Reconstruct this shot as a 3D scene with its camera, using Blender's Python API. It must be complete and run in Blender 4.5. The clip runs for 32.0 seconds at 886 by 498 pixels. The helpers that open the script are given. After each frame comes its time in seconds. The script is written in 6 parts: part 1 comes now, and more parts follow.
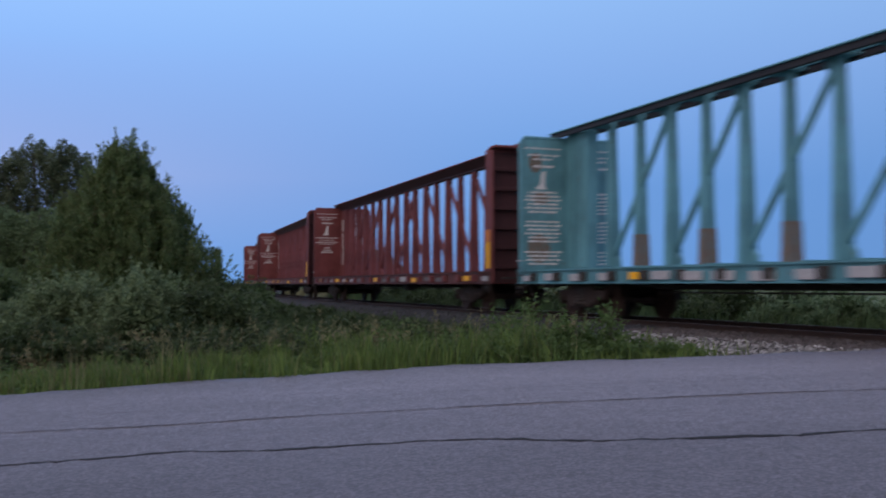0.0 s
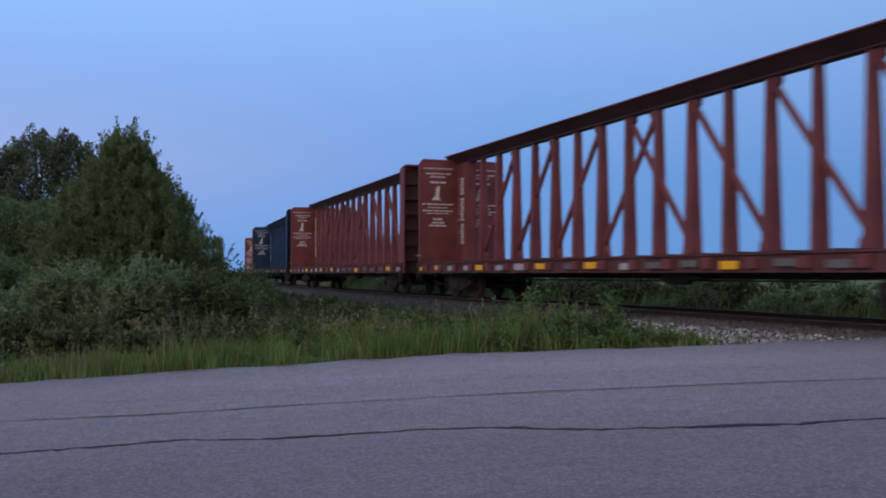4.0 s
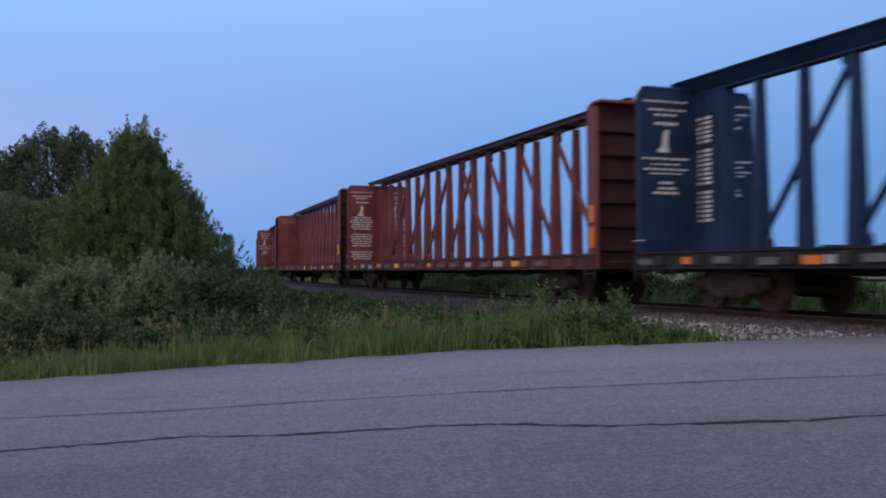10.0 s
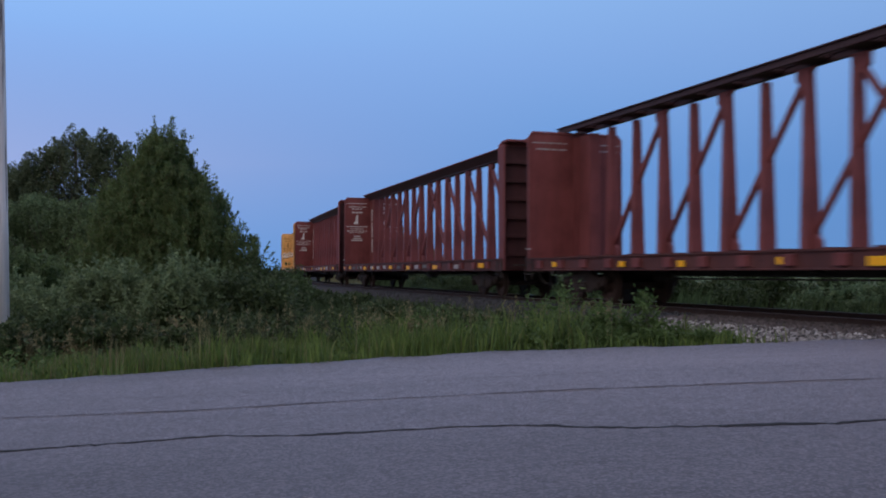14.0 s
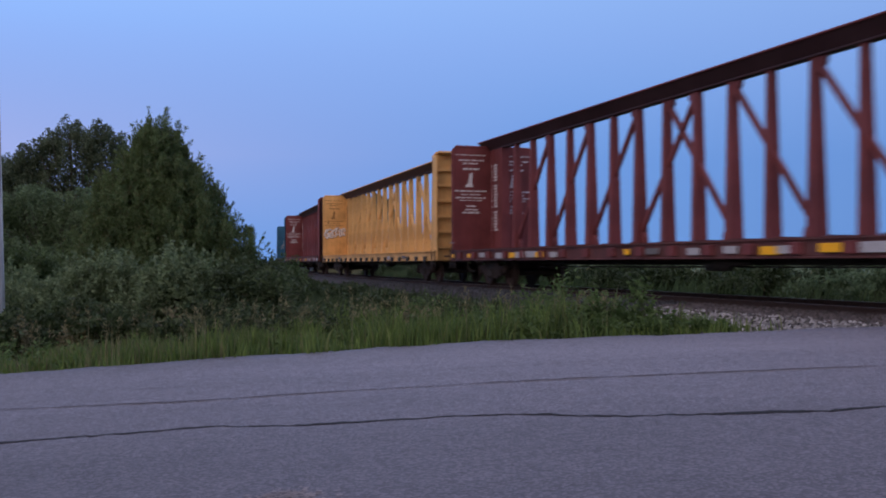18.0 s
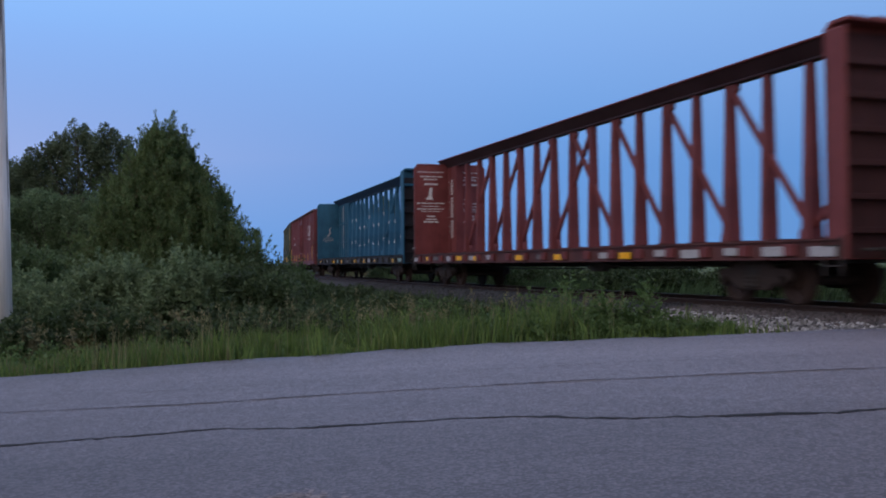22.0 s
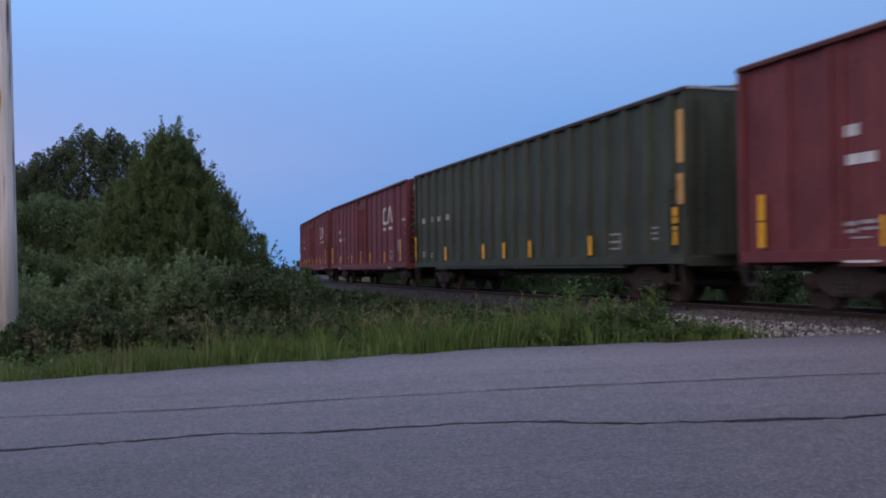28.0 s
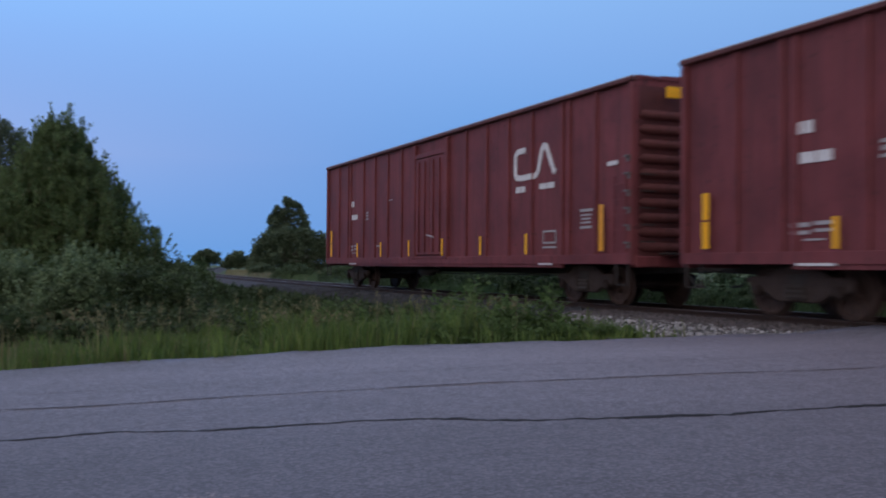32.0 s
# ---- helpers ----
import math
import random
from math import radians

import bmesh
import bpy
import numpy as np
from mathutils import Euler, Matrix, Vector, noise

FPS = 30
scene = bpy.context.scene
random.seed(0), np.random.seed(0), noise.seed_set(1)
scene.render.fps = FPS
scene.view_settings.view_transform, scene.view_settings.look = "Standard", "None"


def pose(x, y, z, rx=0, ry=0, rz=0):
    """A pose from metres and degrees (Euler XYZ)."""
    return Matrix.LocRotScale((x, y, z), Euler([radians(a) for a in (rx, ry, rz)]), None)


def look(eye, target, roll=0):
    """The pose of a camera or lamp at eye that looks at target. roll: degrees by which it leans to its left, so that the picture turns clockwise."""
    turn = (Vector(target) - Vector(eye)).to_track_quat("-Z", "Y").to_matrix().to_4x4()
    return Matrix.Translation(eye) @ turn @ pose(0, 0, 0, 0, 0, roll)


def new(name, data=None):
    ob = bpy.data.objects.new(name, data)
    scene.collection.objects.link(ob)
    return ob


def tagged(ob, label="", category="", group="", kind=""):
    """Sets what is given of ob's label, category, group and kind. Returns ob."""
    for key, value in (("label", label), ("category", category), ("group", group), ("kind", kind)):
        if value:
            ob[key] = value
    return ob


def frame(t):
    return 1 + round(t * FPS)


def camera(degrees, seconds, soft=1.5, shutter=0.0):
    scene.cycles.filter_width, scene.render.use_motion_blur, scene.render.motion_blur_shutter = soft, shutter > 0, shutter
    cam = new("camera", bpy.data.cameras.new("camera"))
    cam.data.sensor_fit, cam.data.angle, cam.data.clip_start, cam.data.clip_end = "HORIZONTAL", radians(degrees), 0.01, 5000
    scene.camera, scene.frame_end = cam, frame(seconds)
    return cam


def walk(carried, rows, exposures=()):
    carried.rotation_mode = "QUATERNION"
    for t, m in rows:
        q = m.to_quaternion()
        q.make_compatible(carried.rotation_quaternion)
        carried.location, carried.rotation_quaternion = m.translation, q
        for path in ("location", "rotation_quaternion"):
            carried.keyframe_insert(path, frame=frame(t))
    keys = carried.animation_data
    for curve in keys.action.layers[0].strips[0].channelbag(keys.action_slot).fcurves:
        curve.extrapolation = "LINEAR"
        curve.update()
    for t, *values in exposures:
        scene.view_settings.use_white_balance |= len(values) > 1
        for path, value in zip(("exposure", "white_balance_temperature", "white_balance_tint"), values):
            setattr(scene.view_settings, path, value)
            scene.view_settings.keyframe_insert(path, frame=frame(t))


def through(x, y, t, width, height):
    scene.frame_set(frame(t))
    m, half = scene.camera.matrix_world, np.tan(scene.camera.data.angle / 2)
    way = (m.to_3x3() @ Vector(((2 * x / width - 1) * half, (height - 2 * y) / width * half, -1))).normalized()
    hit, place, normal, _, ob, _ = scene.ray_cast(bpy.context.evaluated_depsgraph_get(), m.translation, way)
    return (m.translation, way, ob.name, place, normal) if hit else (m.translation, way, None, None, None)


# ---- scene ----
# the film camera's own brightening and darkening, in stops
EXPOSURES = [(0.0, 0.0, 6650, 11), (1.0, -0.02, 6650, 11), (2.0, 0.12, 6650, 11), (3.0, 0.08, 6650, 12), (3.5, 0.04, 6650, 12), (6.0, -0.25, 6600, 7), (7.0, 0.03, 6650, 10), (8.0, 0.0, 6650, 12), (9.0, 0.03, 6650, 12), (11.0, 0.07, 6650, 11), (12.0, 0.09, 6650, 11), (13.0, -0.17, 6650, 10), (16.0, -0.05, 6560, 13), (17.0, -0.05, 6560, 15), (18.0, -0.05, 6560, 19), (19.0, -0.05, 6560, 8), (20.0, -0.07, 6080, -5), (21.0, -0.03, 6420, 4), (22.0, -0.07, 6420, 9), (24.0, -0.05, 6560, 8), (25.0, -0.06, 6510, 6), (28.0, -0.05, 6620, 13), (29.0, -0.05, 6660, 15), (30.0, -0.08, 6620, 13), (31.0, -0.04, 6480, 8), (32.0, -0.03, 6420, 8)]
cam = camera(50.0, 32.0, 1.9, 0.6)
walk(cam, [
    (0.0, pose(-0.030, 0, 0.803, 92.122, 0.044, -0.706)),
    (0.5, pose(-0.029, 0, 0.803, 91.842, 0.234, 1.330)),
    (1.0, pose(-0.028, 0, 0.803, 92.394, 0.653, 1.743)),
    (1.5, pose(-0.027, 0, 0.803, 91.652, 0.067, 1.013)),
    (2.0, pose(-0.026, 0, 0.802, 91.288, -0.124, 0.417)),
    (2.5, pose(-0.025, 0, 0.802, 91.392, -0.357, 0.223)),
    (3.0, pose(-0.023, 0, 0.802, 91.460, -0.139, -0.377)),
    (3.5, pose(-0.022, 0, 0.802, 91.468, 0.055, -0.560)),
    (5.5, pose(-0.018, 0, 0.801, 91.449, -0.265, -0.797)),
    (6.0, pose(-0.017, 0, 0.801, 91.188, -0.401, -0.645)),
    (6.5, pose(-0.016, 0, 0.801, 91.041, -0.215, -0.443)),
    (7.0, pose(-0.015, 0, 0.801, 91.090, -0.149, -0.329)),
    (7.5, pose(-0.014, 0, 0.801, 91.201, -0.176, -0.272)),
    (8.0, pose(-0.012, 0, 0.801, 91.348, -0.149, -0.327)),
    (8.5, pose(-0.011, 0, 0.800, 91.277, -0.059, -0.167)),
    (9.0, pose(-0.000, 0, 0.800, 91.300, 0.000, -0.000)),
    (9.5, pose(-0.009, 0, 0.800, 91.419, -0.018, -0.048)),
    (10.0, pose(-0.008, 0, 0.800, 91.281, 0.124, 0.011)),
    (10.5, pose(-0.007, 0, 0.800, 91.379, 0.231, 0.194)),
    (11.0, pose(-0.006, 0, 0.800, 91.423, 0.132, 0.233)),
    (11.5, pose(-0.005, 0, 0.800, 91.271, 0.201, 0.314)),
    (12.0, pose(-0.004, 0, 0.799, 91.225, 0.129, 0.503)),
    (12.5, pose(-0.003, 0, 0.799, 91.102, -0.092, 0.722)),
    (13.0, pose(-0.001, 0, 0.799, 91.209, -0.172, 1.190)),
    (13.5, pose(-0.000, 0, 0.799, 91.344, 0.126, 1.638)),
    (15.5, pose(0.004, 0, 0.798, 91.260, -0.318, 0.824)),
    (16.0, pose(0.005, 0, 0.798, 90.998, -0.169, 1.001)),
    (16.5, pose(0.006, 0, 0.798, 90.862, -0.160, 1.186)),
    (17.0, pose(0.007, 0, 0.798, 90.640, -0.299, 1.255)),
    (17.5, pose(0.008, 0, 0.798, 90.499, 0.024, 1.263)),
    (18.0, pose(0.010, 0, 0.798, 90.731, 0.300, 1.283)),
    (18.5, pose(0.011, 0, 0.797, 90.618, 0.235, 1.179)),
    (19.0, pose(0.012, 0, 0.797, 90.583, 0.270, 1.126)),
    (19.5, pose(0.013, 0, 0.797, 90.417, 0.376, 1.262)),
    (20.0, pose(0.014, 0, 0.797, 90.431, 0.411, 1.498)),
    (20.5, pose(0.015, 0, 0.797, 90.571, 0.315, 1.572)),
    (21.0, pose(0.016, 0, 0.797, 90.730, 0.332, 1.653)),
    (21.5, pose(0.017, 0, 0.797, 90.797, 0.458, 1.726)),
    (22.0, pose(0.018, 0, 0.796, 90.885, 0.431, 1.683)),
    (22.5, pose(0.019, 0, 0.796, 90.888, 0.447, 1.711)),
    (23.0, pose(0.021, 0, 0.796, 90.829, 0.375, 1.783)),
    (23.5, pose(0.022, 0, 0.796, 90.684, 0.173, 1.482)),
    (24.0, pose(0.023, 0, 0.796, 90.598, 0.235, 1.516)),
    (24.5, pose(0.024, 0, 0.796, 90.756, 0.255, 1.575)),
    (25.0, pose(0.025, 0, 0.795, 90.968, 0.258, 1.591)),
    (25.5, pose(0.026, 0, 0.795, 91.066, 0.168, 1.601)),
    (27.5, pose(0.031, 0, 0.795, 91.071, 0.092, 1.951)),
    (28.0, pose(0.032, 0, 0.795, 91.185, 0.428, 2.038)),
    (28.5, pose(0.033, 0, 0.794, 91.366, 0.575, 2.272)),
    (29.0, pose(0.034, 0, 0.794, 91.324, 0.365, 2.215)),
    (29.5, pose(0.035, 0, 0.794, 91.034, 0.155, 2.094)),
    (30.0, pose(0.036, 0, 0.794, 90.883, 0.169, 1.938)),
    (30.5, pose(0.026, 0, 0.794, 90.877, 0.008, 1.194)),
    (31.0, pose(0.016, 0, 0.794, 90.924, -0.120, 0.184)),
    (31.5, pose(0.006, 0, 0.794, 90.963, -0.326, -1.299)),
    (32.0, pose(-0.004, 0, 0.793, 91.042, -0.410, -4.090)),
], exposures=EXPOSURES)

# ---- light: dusk sky, afterglow behind the viewer ----
world = bpy.data.worlds.new("dusk_sky")
scene.world = world
world.use_nodes = True


def dusk_world():
    nt = world.node_tree
    nt.nodes.clear()
    out = nt.nodes.new("ShaderNodeOutputWorld")
    bg = nt.nodes.new("ShaderNodeBackground")
    co = nt.nodes.new("ShaderNodeTexCoord")
    sep = nt.nodes.new("ShaderNodeSeparateXYZ")
    nt.links.new(co.outputs["Generated"], sep.inputs[0])
    rise = nt.nodes.new("ShaderNodeValToRGB")
    e = rise.color_ramp.elements
    e[0].position, e[0].color = 0.0, (0.15, 0.345, 0.75, 1)
    e[1].position, e[1].color = 1.0, (0.74, 0.71, 1.0, 1)
    for p, c in ((0.10, (0.158, 0.36, 0.79, 1)), (0.22, (0.25, 0.465, 0.92, 1)), (0.30, (0.30, 0.545, 1.0, 1)), (0.5, (0.45, 0.62, 1.0, 1))):
        k = e.new(p)
        k.color = c
    nt.links.new(sep.outputs["Z"], rise.inputs[0])
    # lilac belt low down, away from the sunset and to the left
    belt = nt.nodes.new("ShaderNodeValToRGB")
    b = belt.color_ramp.elements
    b[0].position, b[0].color = 0.0, (0.0, 0.0, 0.0, 1)
    b[1].position, b[1].color = 0.24, (0, 0, 0, 1)
    k = b.new(0.11)
    k.color = (1, 1, 1, 1)
    nt.links.new(sep.outputs["Z"], belt.inputs[0])
    side = nt.nodes.new("ShaderNodeMapRange")
    side.inputs["From Min"].default_value, side.inputs["From Max"].default_value = 0.1, -0.45
    nt.links.new(sep.outputs["X"], side.inputs["Value"])
    amt = nt.nodes.new("ShaderNodeMath")
    amt.operation = "MULTIPLY"
    nt.links.new(belt.outputs["Color"], amt.inputs[0])
    nt.links.new(side.outputs[0], amt.inputs[1])
    mix = nt.nodes.new("ShaderNodeMix")
    mix.data_type = "RGBA"
    mix.inputs["B"].default_value = (0.325, 0.43, 0.78, 1)
    nt.links.new(amt.outputs[0], mix.inputs["Factor"])
    nt.links.new(rise.outputs["Color"], mix.inputs["A"])
    # warm afterglow where the sun has set, to the left behind the viewer
    glow = nt.nodes.new("ShaderNodeMapRange")
    glow.interpolation_type = "SMOOTHSTEP"
    glow.inputs["From Min"].default_value, glow.inputs["From Max"].default_value = 0.05, 0.95
    west = nt.nodes.new("ShaderNodeVectorMath")
    west.operation = "DOT_PRODUCT"
    west.inputs[1].default_value = (-0.40, -0.82, 0.41)
    nt.links.new(co.outputs["Generated"], west.inputs[0])
    nt.links.new(west.outputs["Value"], glow.inputs["Value"])
    warm = nt.nodes.new("ShaderNodeMix")
    warm.data_type = "RGBA"
    warm.inputs["B"].default_value = (0.87, 0.77, 0.82, 1)
    nt.links.new(glow.outputs[0], warm.inputs["Factor"])
    nt.links.new(mix.outputs["Result"], warm.inputs["A"])
    # a little deeper away from the sunset
    fall = nt.nodes.new("ShaderNodeMapRange")
    for sock, v in (("From Min", -0.45), ("From Max", 0.45), ("To Min", 1.07), ("To Max", 0.88)):
        fall.inputs[sock].default_value = v
    nt.links.new(sep.outputs["X"], fall.inputs["Value"])
    nt.links.new(fall.outputs[0], bg.inputs["Strength"])
    nt.links.new(warm.outputs["Result"], bg.inputs["Color"])
    nt.links.new(bg.outputs[0], out.inputs[0])


dusk_world()
sun = new("afterglow", bpy.data.lights.new("afterglow", "SUN"))
sun.data.energy, sun.data.angle, sun.data.color = 0.25, radians(35), (1.0, 0.78, 0.66)
sun.matrix_world = look((-15, -31, 17), (0, 0, 0))

# ---- materials ----
def node_mat(name):
    m = bpy.data.materials.new(name)
    m.use_nodes = True
    nt = m.node_tree
    return m, nt, nt.nodes["Principled BSDF"]


def noise_of(nt, scale, detail=4, rough=0.6, stretch=None):
    co = nt.nodes.new("ShaderNodeTexCoord")
    mp = nt.nodes.new("ShaderNodeMapping")
    if stretch:
        mp.inputs["Scale"].default_value = stretch
    nt.links.new(co.outputs["Object"], mp.inputs[0])
    n = nt.nodes.new("ShaderNodeTexNoise")
    n.inputs["Scale"].default_value, n.inputs["Detail"].default_value, n.inputs["Roughness"].default_value = scale, detail, rough
    nt.links.new(mp.outputs[0], n.inputs["Vector"])
    return n.outputs["Fac"]


def ramp(nt, fac, stops):
    r = nt.nodes.new("ShaderNodeValToRGB")
    e = r.color_ramp.elements
    e[0].position, e[0].color = stops[0][0], (*stops[0][1], 1)
    e[1].position, e[1].color = stops[-1][0], (*stops[-1][1], 1)
    for p, c in stops[1:-1]:
        k = e.new(p)
        k.color = (*c, 1)
    nt.links.new(fac, r.inputs[0])
    return r.outputs["Color"]


def blend(nt, fac, a, b, mode="MIX"):
    m = nt.nodes.new("ShaderNodeMix")
    m.data_type, m.blend_type = "RGBA", mode
    for sock, v in (("Factor", fac), ("A", a), ("B", b)):
        if isinstance(v, (int, float)):
            m.inputs[sock].default_value = v
        elif isinstance(v, tuple):
            m.inputs[sock].default_value = (*v, 1)
        else:
            nt.links.new(v, m.inputs[sock])
    return m.outputs["Result"]


def bump(nt, bsdf, height, strength, distance=0.01):
    b = nt.nodes.new("ShaderNodeBump")
    b.inputs["Strength"].default_value, b.inputs["Distance"].default_value = strength, distance
    nt.links.new(height, b.inputs["Height"])
    nt.links.new(b.outputs[0], bsdf.inputs["Normal"])


def vary(nt, color, amount, island=False):
    """Brightness from piece to piece."""
    if island:
        g = nt.nodes.new("ShaderNodeNewGeometry")
        r = g.outputs["Random Per Island"]
    else:
        g = nt.nodes.new("ShaderNodeObjectInfo")
        r = g.outputs["Random"]
    mr = nt.nodes.new("ShaderNodeMapRange")
    mr.inputs["To Min"].default_value, mr.inputs["To Max"].default_value = 1 - amount, 1 + amount
    nt.links.new(r, mr.inputs["Value"])
    h = nt.nodes.new("ShaderNodeHueSaturation")
    nt.links.new(mr.outputs[0], h.inputs["Value"])
    nt.links.new(color, h.inputs["Color"])
    return h.outputs[0]


def plain(name, c1, c2, rough=0.7, scale=6.0, fine=70.0, relief=0.25, metal=0.0, rand=0.0, island=0.0, dist=0.01):
    m, nt, b = node_mat(name)
    col = ramp(nt, noise_of(nt, scale), [(0.3, c1), (0.7, c2)])
    f = noise_of(nt, fine, 3)
    col = blend(nt, 0.35, col, ramp(nt, f, [(0.25, tuple(x * 0.55 for x in c1)), (0.75, tuple(min(1, x * 1.35) for x in c2))]))
    if rand:
        col = vary(nt, col, rand)
    if island:
        col = vary(nt, col, island, True)
    nt.links.new(col, b.inputs["Base Color"])
    b.inputs["Roughness"].default_value, b.inputs["Metallic"].default_value = rough, metal
    b.inputs["Specular IOR Level"].default_value = 0.3
    bump(nt, b, f, relief, dist)
    return m


def paint(name, c, rust=(0.10, 0.045, 0.025), worn=0.45, rough=0.55):
    """Weathered railway paint: faded patches, rain streaks, rust spots."""
    m, nt, b = node_mat(name)
    big = noise_of(nt, 0.7, 5)
    col = ramp(nt, big, [(0.3, tuple(x * 0.62 for x in c)), (0.5, c), (0.75, tuple(min(1, x * 1.22 + 0.008) for x in c))])
    streak = noise_of(nt, 3.0, 4, 0.6, (2.2, 2.2, 0.16))
    dirt = ramp(nt, streak, [(0.42, (0, 0, 0)), (0.75, (1, 1, 1))])
    k = nt.nodes.new("ShaderNodeMath")
    k.operation = "MULTIPLY"
    k.inputs[1].default_value = worn
    nt.links.new(dirt, k.inputs[0])
    col = blend(nt, k.outputs[0], col, tuple(x * 0.5 + 0.012 for x in c))
    spots = ramp(nt, noise_of(nt, 5.5, 6, 0.7), [(0.60, (0, 0, 0)), (0.70, (1, 1, 1))])
    k2 = nt.nodes.new("ShaderNodeMath")
    k2.operation = "MULTIPLY"
    k2.inputs[1].default_value = min(1.0, worn * 1.3)
    nt.links.new(spots, k2.inputs[0])
    col = blend(nt, k2.outputs[0], col, rust)
    col = vary(nt, col, 0.07)
    nt.links.new(col, b.inputs["Base Color"])
    rr = nt.nodes.new("ShaderNodeMapRange")
    rr.inputs["To Min"].default_value, rr.inputs["To Max"].default_value = rough - 0.1, rough + 0.25
    nt.links.new(big, rr.inputs["Value"])
    nt.links.new(rr.outputs[0], b.inputs["Roughness"])
    b.inputs["Specular IOR Level"].default_value = 0.2
    bump(nt, b, noise_of(nt, 9, 5), 0.25, 0.012)
    return m


def leaf_mat(name, c1, c2, through=0.35, dead=None, share=0.06):
    m, nt, b = node_mat(name)
    g = nt.nodes.new("ShaderNodeNewGeometry")
    stops = [(0.0, tuple(x * 0.5 for x in c1)), (0.45, c1), (1.0, c2)]
    if dead:
        stops = [(0.0, dead), (share, dead), (share + 0.01, tuple(x * 0.55 for x in c1)), (0.5, c1), (1.0, c2)]
    col = ramp(nt, g.outputs["Random Per Island"], stops)
    col = blend(nt, 0.42, col, ramp(nt, noise_of(nt, 1.1, 3), [(0.3, tuple(x * 0.6 for x in c1)), (0.7, c2)]))
    col = blend(nt, 0.38, col, ramp(nt, noise_of(nt, 3.2, 3), [(0.36, tuple(x * 0.35 for x in c1)), (0.64, tuple(min(1, x * 1.25) for x in c2))]))
    nt.links.new(col, b.inputs["Base Color"])
    b.inputs["Roughness"].default_value = 0.6
    b.inputs["Specular IOR Level"].default_value = 0.3
    tr = nt.nodes.new("ShaderNodeBsdfTranslucent")
    nt.links.new(col, tr.inputs["Color"])
    mx = nt.nodes.new("ShaderNodeMixShader")
    mx.inputs[0].default_value = through
    nt.links.new(b.outputs[0], mx.inputs[1])
    nt.links.new(tr.outputs[0], mx.inputs[2])
    nt.links.new(mx.outputs[0], nt.nodes["Material Output"].inputs["Surface"])
    return m


def asphalt():
    m, nt, b = node_mat("asphalt")
    big = ramp(nt, noise_of(nt, 0.35, 4), [(0.3, (0.113, 0.123, 0.139)), (0.7, (0.147, 0.158, 0.177))])
    lane = ramp(nt, noise_of(nt, 1.2, 5, 0.6, (0.22, 1.6, 1.0)), [(0.3, (0.07, 0.077, 0.087)), (0.7, (0.182, 0.196, 0.218))])
    col = blend(nt, 0.55, big, lane)
    vo = nt.nodes.new("ShaderNodeTexVoronoi")
    vo.inputs["Scale"].default_value = 60
    co = nt.nodes.new("ShaderNodeTexCoord")
    nt.links.new(co.outputs["Object"], vo.inputs["Vector"])
    stone = ramp(nt, vo.outputs["Color"], [(0.3, (0.025, 0.027, 0.03)), (0.52, (0.11, 0.118, 0.13)), (0.75, (0.46, 0.48, 0.51))])
    col = blend(nt, 0.42, col, stone)
    grit = ramp(nt, noise_of(nt, 22, 4, 0.8), [(0.35, (0.05, 0.054, 0.06)), (0.68, (0.26, 0.275, 0.3))])
    col = blend(nt, 0.22, col, grit)
    col = blend(nt, 0.25, col, ramp(nt, noise_of(nt, 6, 5, 0.75), [(0.35, (0.06, 0.066, 0.076)), (0.65, (0.22, 0.235, 0.26))]))
    # bands along the road: coarse dark near lane, paler far lane with a polished wheel track
    sep = nt.nodes.new("ShaderNodeSeparateXYZ")
    nt.links.new(co.outputs["Object"], sep.inputs[0])
    k = nt.nodes.new("ShaderNodeMath")
    k.operation, k.inputs[1].default_value = "MULTIPLY_ADD", -0.21
    nt.links.new(sep.outputs["X"], k.inputs[0])
    nt.links.new(sep.outputs["Y"], k.inputs[2])
    wob = nt.nodes.new("ShaderNodeMath")
    wob.operation, wob.inputs[1].default_value = "MULTIPLY_ADD", 0.7
    nt.links.new(noise_of(nt, 0.8, 3, 0.6, (0.3, 1, 1)), wob.inputs[0])
    nt.links.new(k.outputs[0], wob.inputs[2])
    lane = nt.nodes.new("ShaderNodeMapRange")
    lane.inputs["From Min"].default_value, lane.inputs["From Max"].default_value = 4.35, 12.35
    nt.links.new(wob.outputs[0], lane.inputs["Value"])
    tone = [(0.0, 0.64), (0.25, 0.72), (0.32, 0.86), (0.47, 0.92), (0.52, 1.04), (0.66, 1.02), (0.73, 1.18), (0.80, 1.15), (0.89, 0.98), (1.0, 0.92)]
    worn = ramp(nt, lane.outputs[0], [(p, (v, v * 0.905, v * 0.955)) for p, v in tone])
    col = blend(nt, 1.0, col, worn, "MULTIPLY")
    # paler towards the crossing, darker to the left
    side = nt.nodes.new("ShaderNodeMapRange")
    for sock, v in (("From Min", -4.5), ("From Max", 2.0), ("To Min", 0.0), ("To Max", 1.0)):
        side.inputs[sock].default_value = v
    nt.links.new(sep.outputs["X"], side.inputs["Value"])
    col = blend(nt, 1.0, col, ramp(nt, side.outputs[0], [(0.0, (0.77, 0.775, 0.775)), (1.0, (1.03, 1.03, 1.035))]), "MULTIPLY")
    nt.links.new(col, b.inputs["Base Color"])
    b.inputs["Roughness"].default_value = 0.66
    b.inputs["Specular IOR Level"].default_value = 0.55
    bump(nt, b, vo.outputs["Distance"], 0.5, 0.008)
    return m


